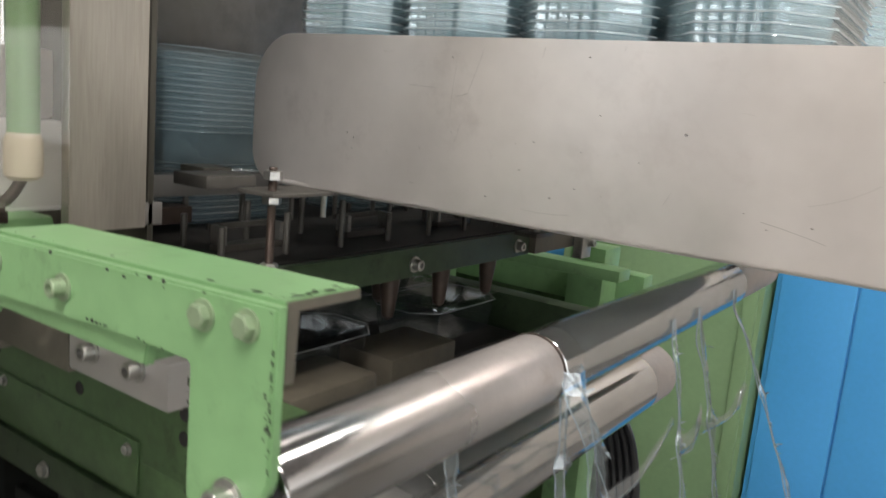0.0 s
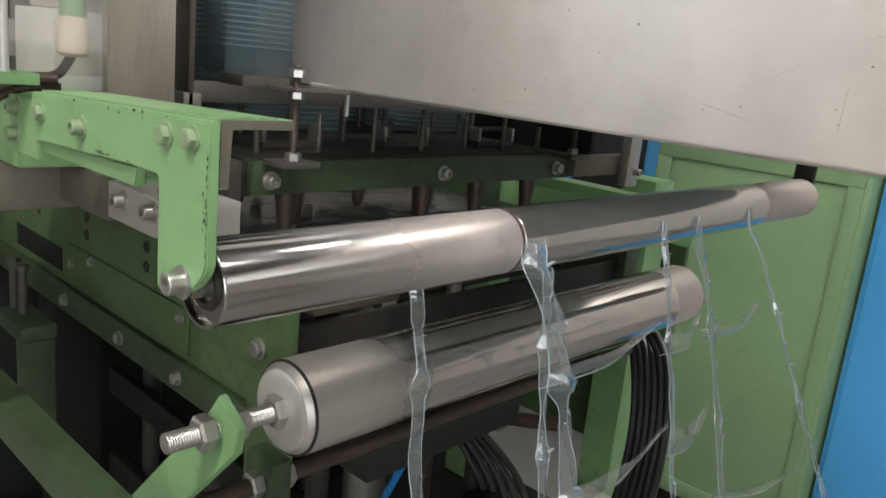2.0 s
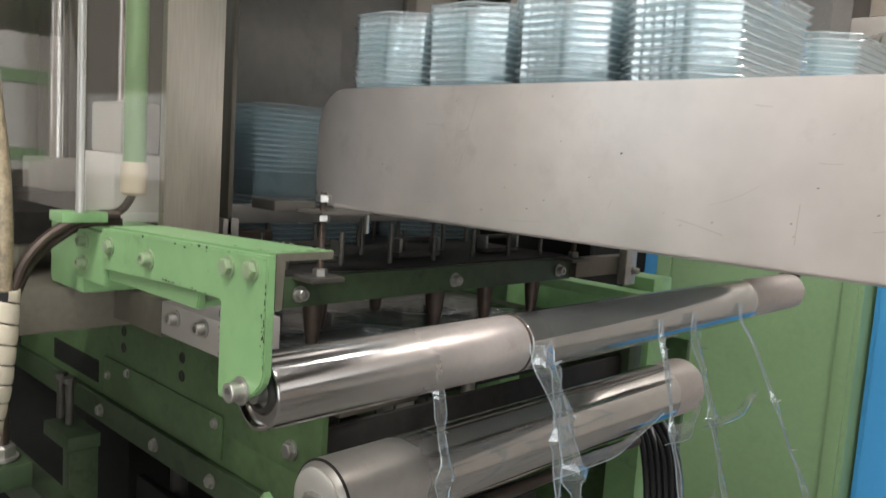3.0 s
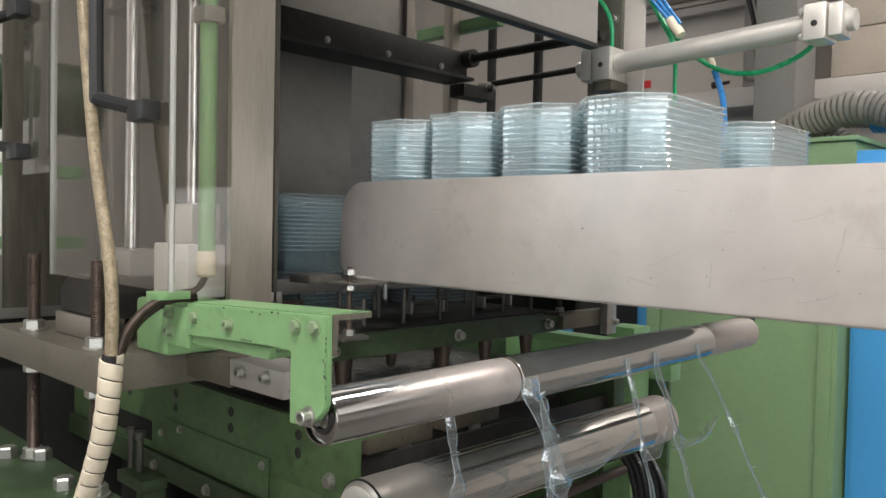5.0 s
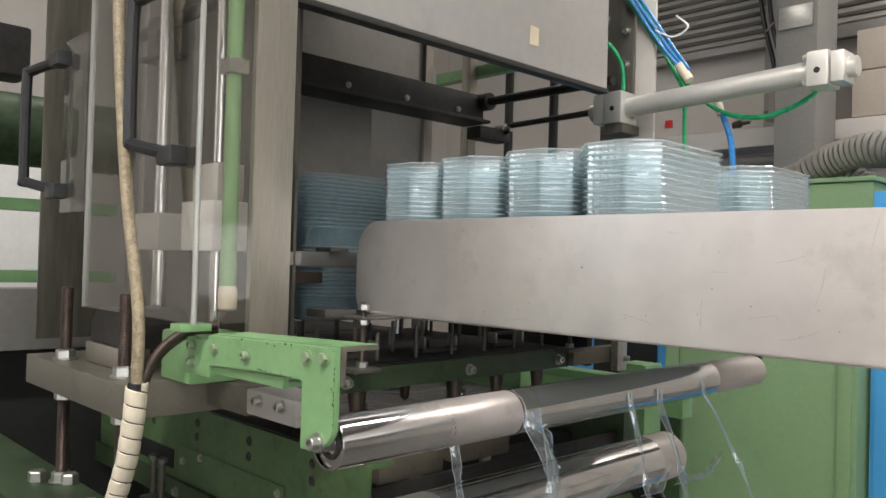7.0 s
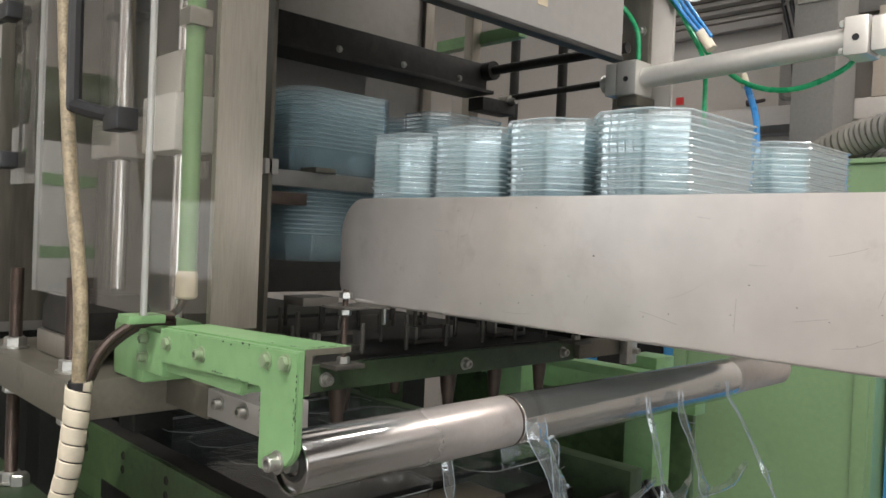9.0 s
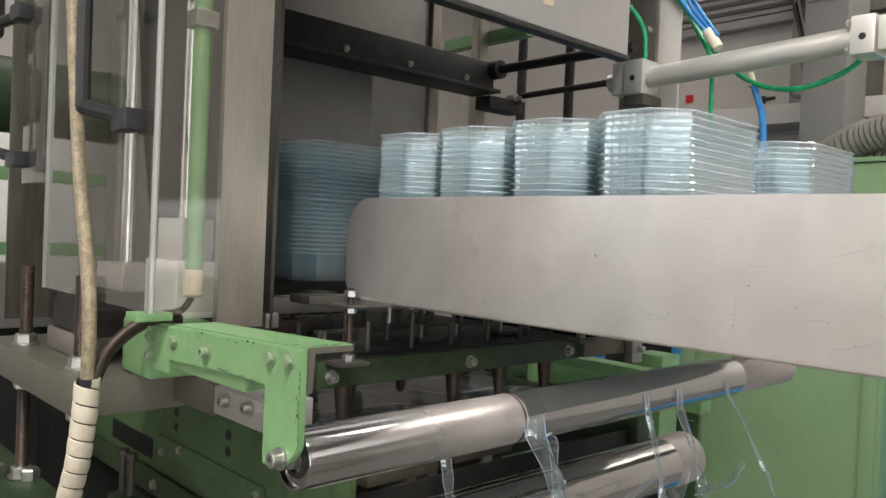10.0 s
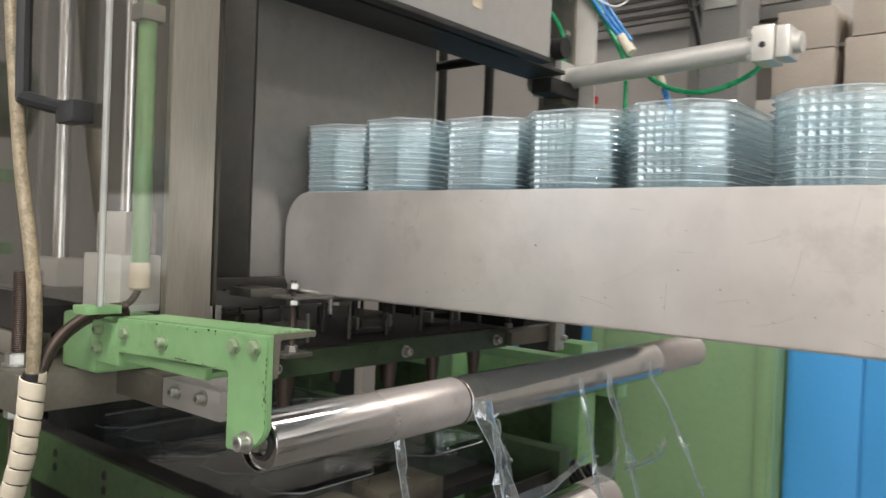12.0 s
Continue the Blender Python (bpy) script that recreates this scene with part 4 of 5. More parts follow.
def tray_stack(x, y, z, count, label, group):
    st = thing("tray_stack", (x, y, z), label, "tray stack", group)
    for k in range(count):
        t = new("tray", TRAY_MESH)
        t.parent = st
        t.location = (rnd.uniform(-0.0008, 0.0008), rnd.uniform(-0.0008, 0.0008), k * PITCH)
        t.rotation_euler = (0, 0, rnd.uniform(-0.006, 0.006))
    return st


ROW_Y = (0.685, 0.99)
BELT_LABEL = "stack of clear bluish plastic trays on the conveyor"
belt_stacks = []
for k in range(4):
    for yy in ROW_Y:
        belt_stacks.append(tray_stack(-0.571 + 0.1315 * k, yy, 1.2440, 25, BELT_LABEL, "tray stacks on the conveyor"))
upper_stacks = [tray_stack(x, yy, 1.221, 14, "stack of clear bluish trays lifted on the stacker's shelf", "tray stacks in the stacker") for yy in ROW_Y for x in (-0.858, -0.986)]
lower_stacks = [tray_stack(x, yy, 1.09, 13, "stack of fresh clear trays below the stacker's shelf", "tray stacks below the shelf") for yy in ROW_Y for x in (-0.858, -0.986)]

# ---------------------------------------------------------------- lifting shelf, pusher, air cylinder
shelf = thing("lifting_shelf", (-0.86, 0.7, 1.2), "grey lifting frame with bars and a white guide block", "lift")
part("front_bar", box(-0.785, -0.765, 0.40, 1.13, 1.195, 1.2205, 0.0015), SHEET, shelf)
part("rear_bar", box(-1.085, -1.065, 0.40, 1.13, 1.195, 1.2205, 0.0015), SHEET, shelf)
part("stop", box(-0.800, -0.755, 0.585, 0.625, 1.2209, 1.229, 0.001), PLATE, shelf, "small light stop block")
part("latch", box(-0.79, -0.755, 0.50, 0.57, 1.165, 1.185, 0.002), RUST, shelf, "brown latch block")
part("link", box(-0.70, -0.60, 0.40, 0.42, 1.198, 1.218, 0.001), SHEET, shelf)
part("guide_block", box(-0.695, -0.600, 0.276, 0.33, 1.215, 1.285, 0.003), WHITE, shelf, "white guide block")
part("clamp", box(-0.680, -0.606, 0.284, 0.326, 1.2855, 1.338, 0.004), ALLOY, shelf, "light steel rod clamp")
# dimmer grey imitates the pale reflection in the guard here
part("guide_block", box(-0.87, -0.77, 0.276, 0.33, 1.215, 1.272, 0.003), HOOD, shelf, "guide block greyed like the guard's pale reflection")
lift_rods = thing("lift_guides", (-0.7, 0.3, 1.15), "polished upright guide rods of the lift", "guide rod")
part("rod", rod((-0.640, 0.305, 1.15), (-0.640, 0.305, 2.4), 0.0095, 24), CHROME, lift_rods)
part("rod", rod((-0.815, 0.30, 1.15), (-0.815, 0.30, 2.4), 0.0105, 24), CHROME, lift_rods)

push = thing("pusher", (-1.05, 0.8, 1.6), "pusher plate under a black cross beam", "pusher")
part("plate", box(-1.056, -1.050, 0.505, 0.906, 1.252, 1.67, 0.0008), SHEET, push, "smooth grey pusher plate")
part("beam", box(-1.03, -0.99, 0.36, 1.222, 1.680, 1.745, 0.002), BLACK_STEEL, push, "black cross beam")
part("beam_lip", box(-1.06, -0.965, 0.36, 1.222, 1.672, 1.6798, 0.001), BLACK_STEEL, push)
for yy in (0.46, 0.62, 0.79, 0.96, 1.13):
    bolt(push, (-0.99, yy, 1.697), (1, 0, 0), 0.010)
part("bushing", lathe((-1.02, 1.22, 1.728), (1, 0, 0), [(0, 0.012), (0, 0.022), (0.055, 0.022), (0.055, 0.012)], 24), BLACK_STEEL, push)
part("clevis", box(-1.05, -1.0, 1.223, 1.34, 1.64, 1.672, 0.002), BLACK_STEEL, push)
part("joint", lathe((-1.0, 1.32, 1.675), (1, 0, 0), [(-0.03, 0.004), (-0.03, 0.014), (0.0, 0.014), (0, 0.009), (0.02, 0.009), (0.02, 0.004)], 20), ZINC, push)
part("piston_rod", rod((-0.99, 1.32, 1.682), (-0.60, 1.32, 1.689), 0.0075), BLACK_STEEL, push, "dark piston rod")

air = thing("air_cylinder", (-0.4, 1.32, 1.69), "long silver pneumatic cylinder", "cylinder")
AY, AZ = 1.32, 1.692
part("barrel", rod((-0.62, AY, AZ - 0.006), (-0.215, AY, AZ + 0.012), 0.0225, 36), ALLOY, air, "smooth silver barrel")
part("front_head", box(-0.70, -0.672, AY - 0.032, AY + 0.032, AZ - 0.042, AZ + 0.028, 0.004), ALLOY, air)
part("front_cover", box(-0.670, -0.622, AY - 0.034, AY + 0.034, AZ - 0.044, AZ + 0.03, 0.005), ALLOY, air)
part("rod_seal", lathe((-0.722, AY, AZ - 0.008), (1, 0, 0), [(0, 0.009), (0, 0.02), (0.022, 0.02)], 24), ALLOY, air)
part("rear_head", box(-0.213, -0.172, AY - 0.034, AY + 0.034, AZ - 0.022, AZ + 0.046, 0.005), ALLOY, air)
part("rear_cover", box(-0.170, -0.145, AY - 0.03, AY + 0.03, AZ - 0.018, AZ + 0.042, 0.005), ALLOY, air)
part("rear_boss", rod((-0.145, AY, AZ + 0.012), (-0.130, AY, AZ + 0.012), 0.02, 24, bevel=0.001), ALLOY, air)
part("port", rod((-0.192, AY - 0.0335, AZ + 0.008), (-0.192, AY - 0.0350, AZ + 0.008), 0.006, 12), BLACK, air)
part("port", rod((-0.646, AY - 0.0335, AZ - 0.01), (-0.646, AY - 0.0350, AZ - 0.01), 0.006, 12), BLACK, air)
part("foot", box(-0.672, -0.622, AY - 0.025, AY + 0.045, AZ - 0.066, AZ - 0.0445, 0.002), PLATE, air)
for yy, zz in ((-0.025, -0.012), (0.025, -0.012), (-0.025, 0.036), (0.025, 0.036)):
    part("tie_nut", hexa((-0.214, AY + yy, AZ + zz), (-1, 0, 0), 0.011, 0.007), ALLOY, air)

tubes = thing("air_tubes", (-0.45, 1.3, 1.8), "bundle of green and blue air tubes with cream fittings", "tube")
part("tube", sweep([(-0.648, 1.335, 1.72), (-0.645, 1.32, 1.79), (-0.665, 1.28, 1.84), (-0.72, 1.24, 1.872), (-0.79, 1.2, 1.885), (-0.78, 1.2, 1.93)], 0.0052), TUBE_GREEN, tubes, "green tube")
part("tube", sweep([(-0.20, 1.355, 1.70), (-0.24, 1.37, 1.665), (-0.33, 1.375, 1.64), (-0.42, 1.37, 1.66), (-0.50, 1.36, 1.73), (-0.56, 1.35, 1.82), (-0.66, 1.34, 1.97)], 0.0052), TUBE_GREEN, tubes, "green tube")
part("tube", sweep([(-0.505, 1.37, 1.45), (-0.508, 1.37, 1.62), (-0.515, 1.37, 1.72), (-0.56, 1.365, 1.81), (-0.63, 1.35, 1.97)], 0.0048), TUBE_GREEN, tubes, "green tube")
part("tube", sweep([(-0.395, 1.375, 1.50), (-0.40, 1.375, 1.59), (-0.425, 1.375, 1.665)], 0.0065), TUBE_BLUE, tubes, "blue tube")
for k in range(3):
    part("tube", sweep([(-0.505 + 0.008 * k, 1.35, 1.76), (-0.56 + 0.01 * k, 1.34 + 0.006 * k, 1.83), (-0.65 + 0.012 * k, 1.33, 1.97)], 0.0036), TUBE_BLUE, tubes, "blue tube")
part("fitting", rod((-0.515, 1.352, 1.775), (-0.488, 1.352, 1.735), 0.011, 12, bevel=0.001), CREAM, tubes, "cream tube fitting")
part("fitting", rod((-0.432, 1.375, 1.680), (-0.424, 1.375, 1.655), 0.009, 12, bevel=0.001), CREAM, tubes, "cream tube fitting")
part("loop", sweep([(-0.57, 1.34, 1.86), (-0.53, 1.35, 1.84), (-0.50, 1.36, 1.86), (-0.53, 1.36, 1.89)], 0.0022), WHITE, tubes, "thin white cable loop")

# ---------------------------------------------------------------- lifting table under the film
table = thing("forming_table", (-0.9, 0.75, 0.9), "green lifting table with oily, shade-darkened beams, tray moulds and a lower roller", "machine table")
# beam greens hold oil and painted-in shade together
part("side_beam", prism([(0.46, 0.93), (0.46, 1.03), (0.508, 1.03), (0.508, 1.022), (0.468, 1.022), (0.468, 0.93)], "x", -1.45, -0.478, 0.001), GREEN_MID, table, "oily green side beam, darkened for shade")
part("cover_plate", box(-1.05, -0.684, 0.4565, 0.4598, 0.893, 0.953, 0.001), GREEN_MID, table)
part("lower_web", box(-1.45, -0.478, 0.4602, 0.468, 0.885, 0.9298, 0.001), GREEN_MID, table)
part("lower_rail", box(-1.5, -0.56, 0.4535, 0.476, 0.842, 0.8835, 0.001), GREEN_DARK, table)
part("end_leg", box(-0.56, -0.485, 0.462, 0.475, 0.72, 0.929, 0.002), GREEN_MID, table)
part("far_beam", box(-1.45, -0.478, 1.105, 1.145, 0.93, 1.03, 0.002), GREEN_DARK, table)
part("end_plate", box(-0.50, -0.492, 0.476, 1.104, 0.93, 0.99, 0.001), BLACK_STEEL, table)
bolt(table, (-0.535, 0.46, 0.955), (0, -1, 0), 0.017)
for k in range(5):
    xx = -0.612 - 0.186 * k
    for z in (1.005, 0.979):
        part("hole", lathe((xx, 0.4597, z), (0, -1, 0), [(0.0002, 0.0082), (0.001, 0.0072), (0.0004, 0.0055), (0.0004, 0.0001)], 14), BLACK_STEEL, table, "dark oily screw hole")
part("slot", box(-1.27, -1.077, 0.4588, 0.4602, 0.900, 0.937, 0.0004), DARK, table, "long dark slot in the beam")
for xx, zz in ((-0.70, 0.94), (-0.96, 0.944), (-1.03, 0.925)):
    bolt(table, (xx, 0.4563, zz), (0, -1, 0), 0.010)
for xx in (-0.70, -0.86, -1.05):
    bolt(table, (xx, 0.4535, 0.862), (0, -1, 0), 0.014)
# added strip blackens the flange top where dark film reflects
part("dark_film_strip", box(-1.45, -0.575, 0.4695, 0.509, 1.0304, 1.0318, 0.0004), BLACK_STEEL, table, "black strip added for the dark film reflection along the beam")
sheet = bmesh.new()
bmesh.ops.create_grid(sheet, x_segments=60, y_segments=44, size=0.5)
for v in sheet.verts:
    v.co = Vector((-1.04 + v.co.x * 0.80, 0.80 + v.co.y * 0.585, 1.0335 + 0.0010 * noise.noise(Vector((v.co.x * 9, v.co.y * 8, 3.0)))))
part("film_sheet", sheet, SHEET_FILM, table, "clear film drawn over the moulds")
part("mould_plate", box(-1.42, -0.60, 0.536, 1.10, 0.95, 0.972, 0.002), BLACK_STEEL, table, "dark mould plate")
for k in range(6):
    for yy in ROW_Y[:]:
        t = new("tray", FRESH_MESH)
        t.parent = table
        t.location = Vector((-0.68 - 0.135 * k, yy - 0.02, 0.986)) - SEATS[table.name]
        tagged(t, "fresh clear tray in the mould")
for k, (xx, yy) in enumerate(((-0.600, 0.615), (-0.615, 0.80))):
    b = part("mould_block", box(xx - 0.045, xx + 0.045, yy - 0.07, yy + 0.07, 0.968, 1.012, 0.006), MOULD, table, "worn cream mould block")
    part("pillar", rod((xx - 0.02, yy - 0.03, 0.80), (xx - 0.02, yy - 0.03, 0.9678), 0.011), BLACK_STEEL, b)
    part("pillar", rod((xx + 0.02, yy + 0.03, 0.80), (xx + 0.02, yy + 0.03, 0.9678), 0.011), ZINC, b)
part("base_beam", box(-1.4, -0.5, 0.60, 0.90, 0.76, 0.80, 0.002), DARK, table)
R2X, R2Z, R2 = -0.371, 0.972, 0.0425
roll = part("lower_roller", lathe((R2X, 0.374, R2Z), (0, 1, 0), [(0.0, 0.010), (0.0, 0.036), (0.004, 0.040), (0.006, 0.0405), (0.0065, 0.0425), (0.008, 0.0425), (0.138, 0.0425), (0.14, 0.0425)], 64), ROLLER_LOW, table, "matt steel lower roller")
part("bright_sleeve", lathe((R2X, 0.5142, R2Z), (0, 1, 0), [(0, 0.0424), (0.001, 0.0428), (0.003, 0.0428), (0.487, 0.0428), (0.49, 0.0428), (0.49, 0.0424)], 64), CHROME, roll, "mirror-bright sleeve")
part("far_end", lathe((R2X, 1.0045, R2Z), (0, 1, 0), [(0, 0.0425), (0.073, 0.0425), (0.075, 0.0425), (0.083, 0.038), (0.083, 0.01)], 64), MATT_END, roll)
part("end_disc", lathe((R2X, 0.3715, R2Z), (0, 1, 0), [(0.0006, 0.0095), (0, 0.012), (0, 0.033), (0.0012, 0.0355), (0.0024, 0.0355)], 48), ALLOY, roll, "pale machined end disc")
part("rim_groove", lathe((R2X, 0.3795, R2Z), (0, 1, 0), [(0, 0.0425), (0.0005, 0.0428), (0.0015, 0.0428), (0.002, 0.0425)], 64), BLACK_STEEL, roll)
part("stud", thread((R2X, 0.268, R2Z), (R2X, 0.374, R2Z), 0.0085), ZINC, roll, "threaded steel stud")
for y0, d in ((0.3745, -1), (0.325, 1), (0.306, -1)):
    part("nut", hexa((R2X, y0, R2Z), (0, d, 0), 0.026, 0.0125), ZINC, roll)
part("hanger_bar", prism([(-0.388, 0.975), (-0.368, 1.002), (-0.338, 0.985), (-0.342, 0.962), (-0.53, 0.765), (-0.565, 0.792)], "y", 0.311, 0.319, 0.001), GREEN, table, "green flat hanger bar")
part("tie_rod", rod((-0.42, 0.26, 0.873), (-0.42, 1.05, 0.873), 0.0088), RUST, table, "dark tie rod")
for y0, d in ((0.388, -1), (0.412, 1)):
    part("nut", hexa((-0.42, y0, 0.873), (0, d, 0), 0.024, 0.012), ZINC, table)
part("rod_lug", box(-0.445, -0.40, 0.389, 0.411, 0.84, 0.90, 0.003), GREEN_DARK, table)

# ---------------------------------------------------------------- base frame below
base = thing("machine_base", (-0.9, 0.7, FLOOR), "green machine base frame with pipes, darkened for shade", "machine base")
# base rails take the darkest green, shade included in the colour
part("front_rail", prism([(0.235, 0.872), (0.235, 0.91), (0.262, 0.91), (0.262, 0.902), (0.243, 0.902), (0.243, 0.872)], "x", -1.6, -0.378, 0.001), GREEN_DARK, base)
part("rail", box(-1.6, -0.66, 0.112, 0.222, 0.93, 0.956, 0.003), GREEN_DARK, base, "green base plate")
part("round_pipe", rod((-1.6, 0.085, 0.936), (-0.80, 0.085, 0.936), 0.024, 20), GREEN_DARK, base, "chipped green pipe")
chip_rnd = random.Random(44)
patches = []
for _ in range(90):
    a = chip_rnd.uniform(1.7, 3.6)
    c, sn = math.cos(a), math.sin(a)
    patches.append(((chip_rnd.uniform(-1.5, -0.81), 0.085 + 0.0243 * c, 0.936 + 0.0243 * sn), (1, 0, 0), (0, -sn, c), chip_rnd.random() ** 2 * 0.0055 + 0.001))
chips(base, patches, RUST, "worn_patch", "worn brown patches on the pipe")
part("foot_leg", box(-0.45, -0.39, 0.244, 0.261, FLOOR, 0.9015, 0.003), DARK, base)
part("foot_leg", box(-1.5, -1.43, 0.244, 0.261, FLOOR, 0.9015, 0.003), DARK, base)
part("far_post", box(-0.62, -0.55, 1.30, 1.37, FLOOR, 1.10, 0.003), GREEN, base)
part("far_post", box(-0.98, -0.91, 1.30, 1.37, FLOOR, 1.10, 0.003), GREEN, base)
part("far_rail", box(-1.3, -0.5, 1.375, 1.42, 0.98, 1.05, 0.003), GREEN, base)
part("far_panel", box(-1.3, -0.53, 1.425, 1.44, 0.50, 0.975, 0.003), GREEN_MID, base, "greasy green sheet, darkened for shade")
for xx in (-0.62, -0.80):
    bolt(base, (xx, 1.425, 0.93), (0, -1, 0), 0.016, True)
part("light_rail", box(-1.3, -0.5, 1.25, 1.30, 1.055, 1.075, 0.002), GREEN, base)
# black enclosures added so the space under the table looks shaded
part("shade_back_panel", box(-2.0, -1.46, 0.4, 1.5, FLOOR, 1.09, 0.003), DARK, base)
part("shade_under_tray", box(-1.4, -0.45, 0.3, 1.4, 0.30, 0.33, 0.003), DARK, base)
solo("timber_block", box(-0.78, -0.70, 1.16, 1.30, 0.331, 0.37, 0.003), WOOD, "rough orange timber block on the machine base", "timber")
solo("carton", box(-0.60, -0.50, 1.12, 1.30, 0.331, 0.47, 0.004), CARD, "plain carton on the machine base", "box")
bundle = thing("cable_bundle", (-0.46, 1.18, 0.4), "bundle of black hanging cables", "cable")
for k in range(6):
    part("cable", sweep([(-0.56 + 0.012 * k, 1.26, 0.84 + 0.008 * (k % 3)), (-0.49 + 0.013 * k, 1.21, 0.80), (-0.45 + 0.012 * k, 1.17, 0.65), (-0.50 + 0.014 * k, 1.2, 0.35)], 0.0075), BLACK, bundle)
valve = thing("pipe_valve", (-0.6, 1.0, 0.6), "brass pipe fitting with a red lever", "valve")
part("pipe", rod((-0.75, 0.98, 0.66), (-0.50, 1.02, 0.72), 0.012), RUST, valve)
part("body", rod((-0.62, 1.0, 0.68), (-0.60, 1.004, 0.704), 0.018, 12), ZINC, valve)
part("lever", box(-0.625, -0.585, 0.985, 1.0, 0.70, 0.708, 0.002), RED, valve, "red lever")
part("drop_pipe", rod((-0.75, 0.98, 0.31), (-0.75, 0.98, 0.66), 0.012), RUST, valve)

rack = thing("lift_mechanism", (-0.9, 0.8, 0.33), "lift mechanism with steel columns, blackened for deep shade", "mechanism")
for xx, yy in ((-0.62, 0.62), (-0.62, 0.96), (-0.85, 0.60), (-0.85, 0.98), (-1.1, 0.62), (-1.1, 0.98)):
    part("column", rod((xx, yy, 0.331), (xx, yy, 0.75), 0.016, 16), BLACK_STEEL, rack)
# bars blackened as if lying in shade
for zz in (0.45, 0.62):
    part("cross_bar", box(-1.2, -0.58, 0.585, 0.60, zz, zz + 0.05, 0.003), DARK, rack, "cross bar blackened to stand for shade")
part("cross_bar", box(-0.60, -0.57, 0.601, 1.0, 0.52, 0.58, 0.003), DARK, rack, "cross bar blackened to stand for shade")
part("cylinder", rod((-0.72, 0.80, 0.331), (-0.72, 0.80, 0.70), 0.035, 24), ZINC, rack, "steel lift cylinder")
part("blue_hose", sweep([(-0.60, 0.74, 0.84), (-0.585, 0.75, 0.78), (-0.60, 0.77, 0.7), (-0.68, 0.79, 0.55)], 0.006), TUBE_BLUE, rack, "blue hose")
for k in range(5):
    part("loose_cable", sweep([(-0.66 + 0.02 * k, 0.9, 0.72), (-0.60 + 0.015 * k, 0.95 + 0.01 * k, 0.6), (-0.58 + 0.02 * k, 1.0, 0.45), (-0.64 + 0.03 * k, 1.02, 0.34)], 0.006), BLACK, rack)

# bolts at the machine's near foot
stand = part("stud_block", box(-0.86, -0.775, 0.30, 0.34, 0.912, 0.93, 0.002), GREEN_DARK, table, "green block with upright bolts")
part("web_plate", box(-0.798, -0.776, 0.302, 0.338, 0.80, 0.9115, 0.002), GREEN_DARK, stand)
for xx in (-0.855, -0.825):
    part("stud_bolt", hexa((xx, 0.32, 0.985), (0, 0, 1), 0.015, 0.008, rod((xx, 0.32, 0.9302), (xx, 0.32, 0.985), 0.005)), DARK_STEEL, stand)
for xx, yy in ((-0.745, 0.18), (-0.945, 0.172), (-0.90, 0.205)):
    part("hex_bolt", hexa((xx, yy, 0.9565), (0, 0, 1), 0.024, 0.016), ZINC, base)

# ---------------------------------------------------------------- film skeleton hanging off the roller
web = thing("film_web", (RX, 0.75, RZ), "clear punched film waste hanging over the rollers", "film")
rw = random.Random(11)


def ribbon(points, width, spread=(0, 1, 0)):
    """A crumpled ribbon of clear film."""
    bm = bmesh.new()
    p = [Vector(v) for v in points]
    line = []
    for i in range(len(p) - 1):
        p0, p1, p2, p3 = p[max(i - 1, 0)], p[i], p[i + 1], p[min(i + 2, len(p) - 1)]
        for k in range(10):
            u = k / 10
            line.append(0.5 * (2 * p1 + (p2 - p0) * u + (2 * p0 - 5 * p1 + 4 * p2 - p3) * u * u + (3 * p1 - p0 - 3 * p2 + p3) * u ** 3))
    line.append(p[-1])
    s = Vector(spread).normalized()
    rows = []
    for i, c in enumerate(line):
        knot = abs(((1.005 - c.z) / 0.125) % 1.0 - 0.5) * 2
        w = width * (0.62 + (1.1 * knot ** 8 if c.z < 1.06 else 0.3) + 0.3 * noise.noise(Vector((c.z * 9, c.y * 9, 1.0))))
        out = Vector((1, 0, 0))
        row = []
        for k in range(5):
            u = k / 4 - 0.5
            crumple = 0.25 * width * noise.noise(Vector((c.z * 26 + k * 1.1, c.y * 20, c.x * 20)))
            row.append(bm.verts.new(c + s * w * u + out * (crumple + 0.25 * w * (1 - 4 * u * u))))
        rows.append(row)
    for ra, rb in zip(rows, rows[1:]):
        for k in range(4):
            bm.faces.new((ra[k], ra[k + 1], rb[k + 1], rb[k]))
    EDGES.append(([r[0].co.copy() for r in rows[::2]], [r[4].co.copy() for r in rows[::2]]))
    return bm


EDGES = []
XF = RX + RR + 0.005


def strand(y, width, low, lean, drift, back=False):
    """One strip of film from the top of the roller down to a height."""
    if back:
        pts = [(RX - RR - 0.002, y, RZ + 0.006), (RX - RR - 0.003, y, RZ - 0.01), (RX - RR, y + 0.002, RZ - 0.04)]
        x = RX - RR
    else:
        pts = [(RX + RR + 0.0005, y, RZ + 0.006), (RX + RR + 0.0022, y, RZ - 0.004), (XF - 0.001, y + 0.001, RZ - 0.018)]
        x = XF
    z, yv = RZ - 0.05, y
    while z > low:
        yv += drift * 0.045 + rw.uniform(-0.004, 0.004)
        x += lean * 0.045 + rw.uniform(-0.002, 0.002)
        pts.append((x, yv, z))
        z -= 0.045
    s = part("strand", ribbon(pts, width), FILM, web)
    for edge in EDGES.pop():
        part("edge_bead", sweep(edge, 0.0008 if width < 0.02 else 0.0005, 6, steps=2), BEAD, s, "thick glinting edge of the film")
    return s


strand(0.445, 0.020, 0.72, 0.05, 0.06, True)
strand(0.618, 0.018, 0.70, 0.06, 0.16, True)
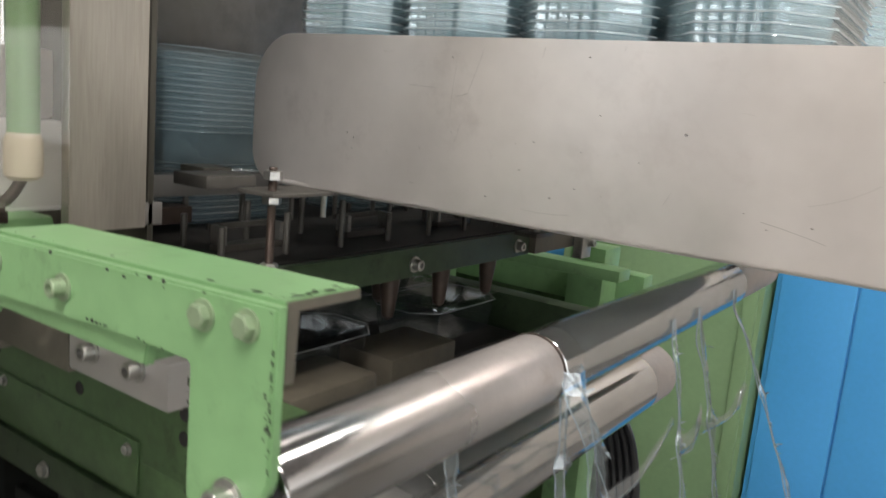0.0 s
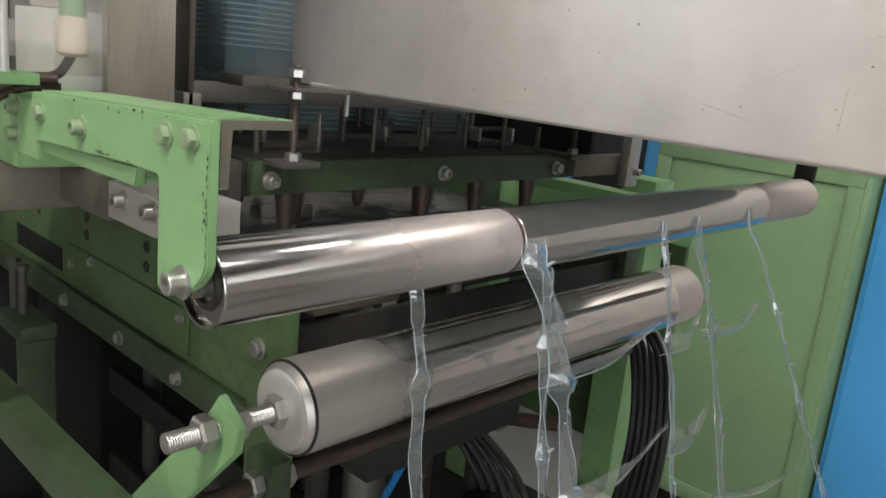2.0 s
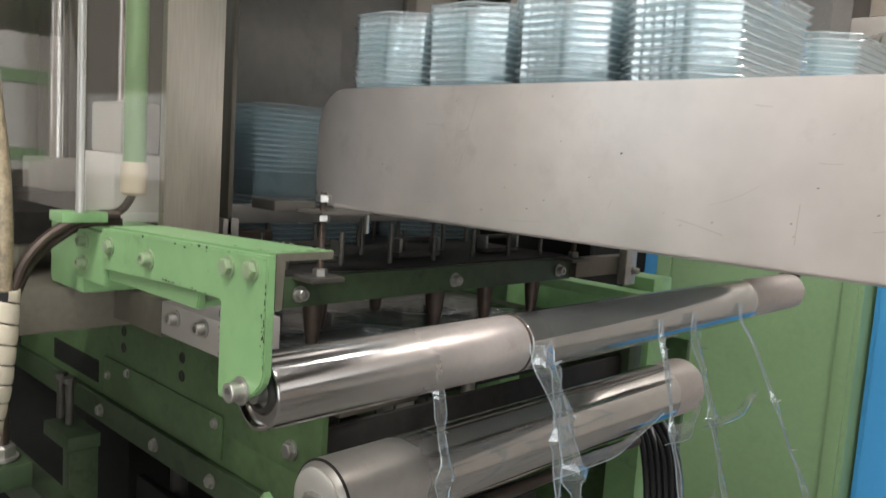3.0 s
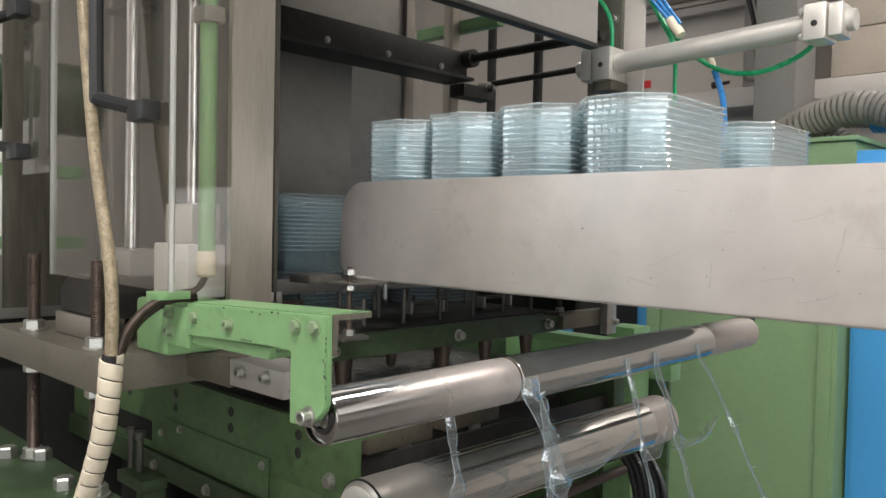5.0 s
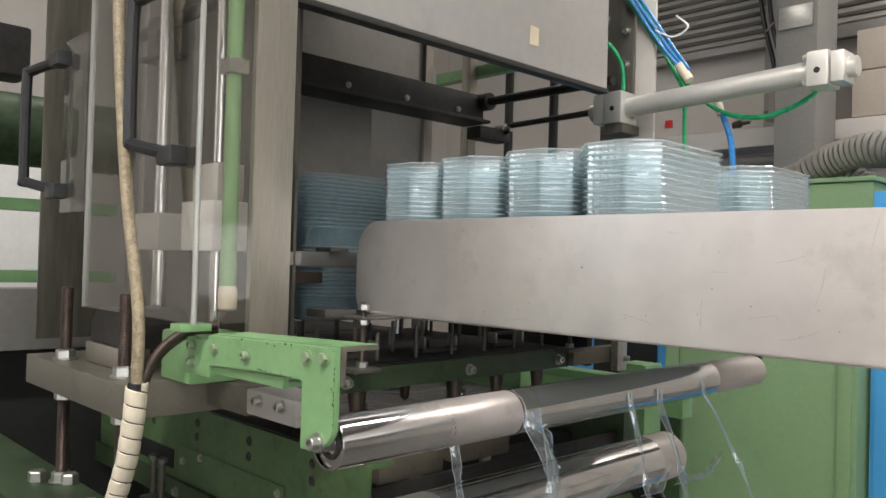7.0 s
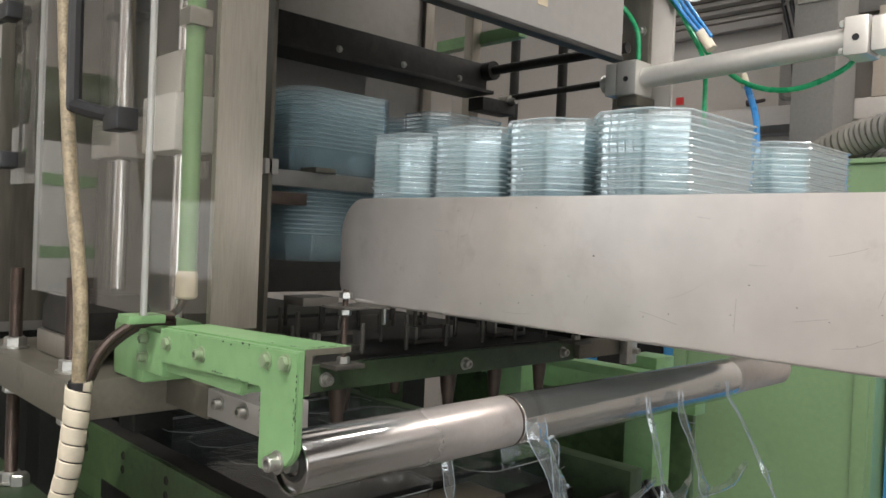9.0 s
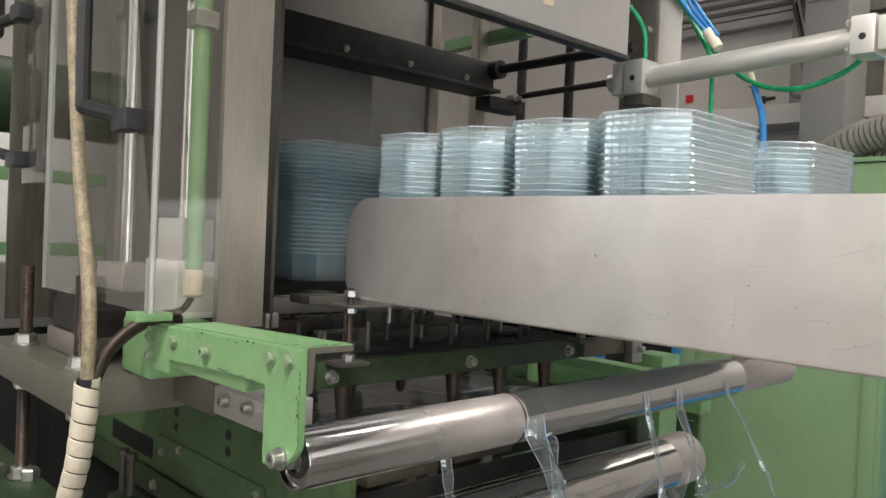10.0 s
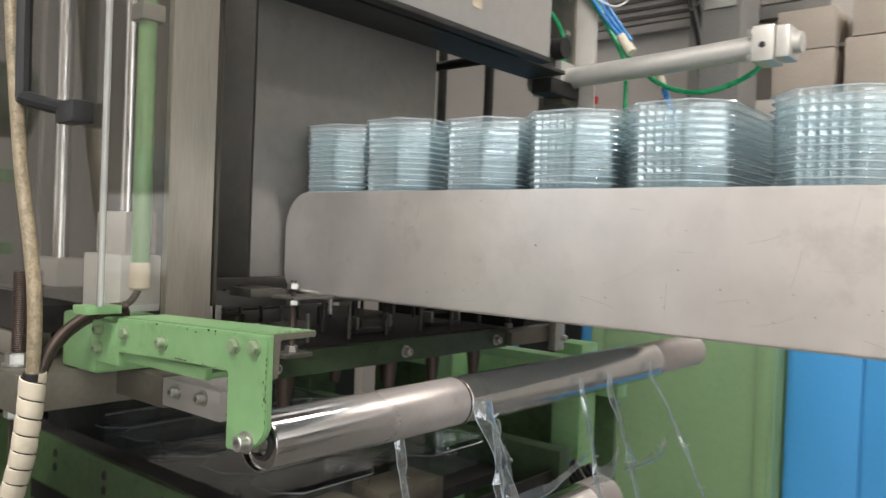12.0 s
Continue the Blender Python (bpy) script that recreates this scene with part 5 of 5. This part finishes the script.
BARS = ((0.524, 0.032, 0.66, 0.10, 0.28), (0.746, 0.011, 0.62, 0.10, 0.24), (0.826, 0.017, 0.60, 0.10, 0.34), (0.962, 0.011, 0.58, 0.30, 0.36))
for bar in BARS:
    strand(*bar)


def on_bar(bar, z):
    """Where a hanging bar of the film passes a height."""
    y, _, _, out, drift = bar
    fall = max(0.0, RZ - 0.05 - z)
    return Vector((XF + out * fall, y + drift * fall, z))


for bar_a, bar_b, heights, w in ((BARS[0], BARS[1], (1.01, 0.88, 0.755), 0.012), (BARS[1], BARS[2], (1.0, 0.88, 0.75), 0.020), (BARS[2], BARS[3], (0.995, 0.77), 0.013)):
    for z in heights:
        pa, pb = on_bar(bar_a, z), on_bar(bar_b, z + 0.022)
        sag = (pa + pb) / 2 + Vector((0.006, 0, -0.010))
        part("tie", ribbon([pa, sag, pb], w, (0, 0.1, 1)), FILM, web)
        for edge in EDGES[-1:]:
            part("tie_bead", sweep(edge[0], 0.0006, 6, steps=2), BEAD, web, "thick glinting edge of the film")
# tiny pale scraps scattered on the strands as painted glints of light
glint_rnd = random.Random(17)
glints = bmesh.new()
for strip in [o for o in web.children if o.name.startswith("strand")]:
    co = [v.co + SEATS[web.name] for v in strip.data.vertices]
    for _ in range(22):
        c = co[glint_rnd.randrange(60, len(co))]
        d = Vector((glint_rnd.uniform(0.2, 1), glint_rnd.uniform(-1, 1), glint_rnd.uniform(-1, 1))).normalized() * glint_rnd.uniform(0.003, 0.008)
        e = d.cross(Vector((glint_rnd.uniform(-1, 1), 0.3, 1))).normalized() * glint_rnd.uniform(0.001, 0.0025)
        a0, a1, b0, b1 = (glints.verts.new(p) for p in (c - e, c + e, c + d + e * 0.4 + Vector((0.002, 0, 0.001)), c + d - e * 0.4))
        glints.faces.new((a0, a1, b0, b1))
part("film_glint", glints, BEAD, web, "small pale scraps standing for glints on the film", smooth=False, kind="stuff")
wrap = lathe((RX, 0.545, RZ), (0, 1, 0), [(0, RR + 0.0012), (0.48, RR + 0.0012)], 48)
bmesh.ops.delete(wrap, geom=[f for f in wrap.faces if len(f.verts) > 4], context="FACES")
part("wrap", wrap, WRAP, web, "film lying on the roller")


# ---------------------------------------------------------------- movement
def shift(ob, rows):
    """Key a thing by (seconds, dx, dy, dz) from where it was built."""
    o = ob.location.copy()
    walk(ob, [(t, pose(o.x + dx, o.y + dy, o.z + dz)) for t, dx, dy, dz in rows])


def motions():
    down = -0.112
    table_rows = [(0.0, 0), (2.0, 0), (2.1, -0.04), (2.2, down), (2.8, down), (2.9, -0.05), (3.0, 0), (5.2, 0), (5.3, -0.06), (5.4, down), (6.0, down), (6.1, -0.06), (6.25, 0),
                  (8.45, 0), (8.65, down), (9.2, down), (9.3, -0.07), (9.45, 0), (11.75, 0), (11.9, -0.08), (12.0, down)]
    shift(table, [(t, 0, 0, z) for t, z in table_rows])
    lift = [(0.0, 0), (5.9, 0), (6.1, 0.018), (6.3, 0.05), (6.5, 0.078), (6.8, 0.10), (7.2, 0.118), (8.4, 0.195), (8.8, 0.205), (9.2, 0.205), (9.3, 0.16), (9.4, 0.117), (9.6, 0.05), (9.8, 0.01), (10.0, 0.0), (12.0, 0.0)]
    shift(shelf, [(t, 0, 0, z) for t, z in lift])
    go = [(10.4, 0.0), (10.5, 0.02), (10.6, 0.05), (10.8, 0.12), (11.0, 0.195), (11.2, 0.275), (11.4, 0.36), (11.5, 0.385), (11.6, 0.393), (12.0, 0.393)]
    shift(push, [(0.0, 0, 0, 0), (10.3, 0, 0, 0)] + [(t, x, 0, 0) for t, x in go])
    up = [(t, z) for t, z in lift if t <= 9.3] + [(9.4, 0.117), (9.6, 0.115), (10.3, 0.115)]
    for s in upper_stacks:
        shift(s, [(t, 0, 0, z) for t, z in up] + [(t, x, 0, 0.115) for t, x in go])
    low = [(0.0, 0), (5.9, 0), (6.5, 0.078), (7.2, 0.118), (8.8, 0.19), (9.2, 0.19), (9.45, 0.1535), (10.3, 0.1535)]
    for s in lower_stacks:
        shift(s, [(t, 0, 0, z) for t, z in low] + [(t, x, 0, 0.1535) for t, x in go])
    for k, s in enumerate(belt_stacks):
        gap = 0.03 if k >= 6 else 0.0
        shift(s, [(0.0, 0, 0, 0), (10.82, 0, 0, 0), (10.9, 0.02, 0, 0), (11.0, 0.055, 0, 0), (11.2, 0.135, 0, 0), (11.4, 0.22 + gap * 0.6, 0, 0), (11.5, 0.245 + gap, 0, 0), (11.6, 0.253 + gap, 0, 0), (12.0, 0.253 + gap, 0, 0)])
    sway = [(0.0, 0, 0), (1.0, 0.002, 0.002), (2.0, 0, 0), (2.2, 0.006, -0.012), (2.9, 0.004, -0.008), (3.1, 0, 0), (5.3, 0, 0), (5.5, 0.006, -0.012), (6.0, 0.004, -0.01), (6.3, 0, 0), (8.5, 0, 0), (8.8, 0.006, -0.012), (9.2, 0.004, -0.008), (9.5, 0, 0), (11.8, 0, 0), (12.0, 0.005, -0.01)]
    shift(web, [(t, x, 0, 0) for t, x, z in sway])


motions()
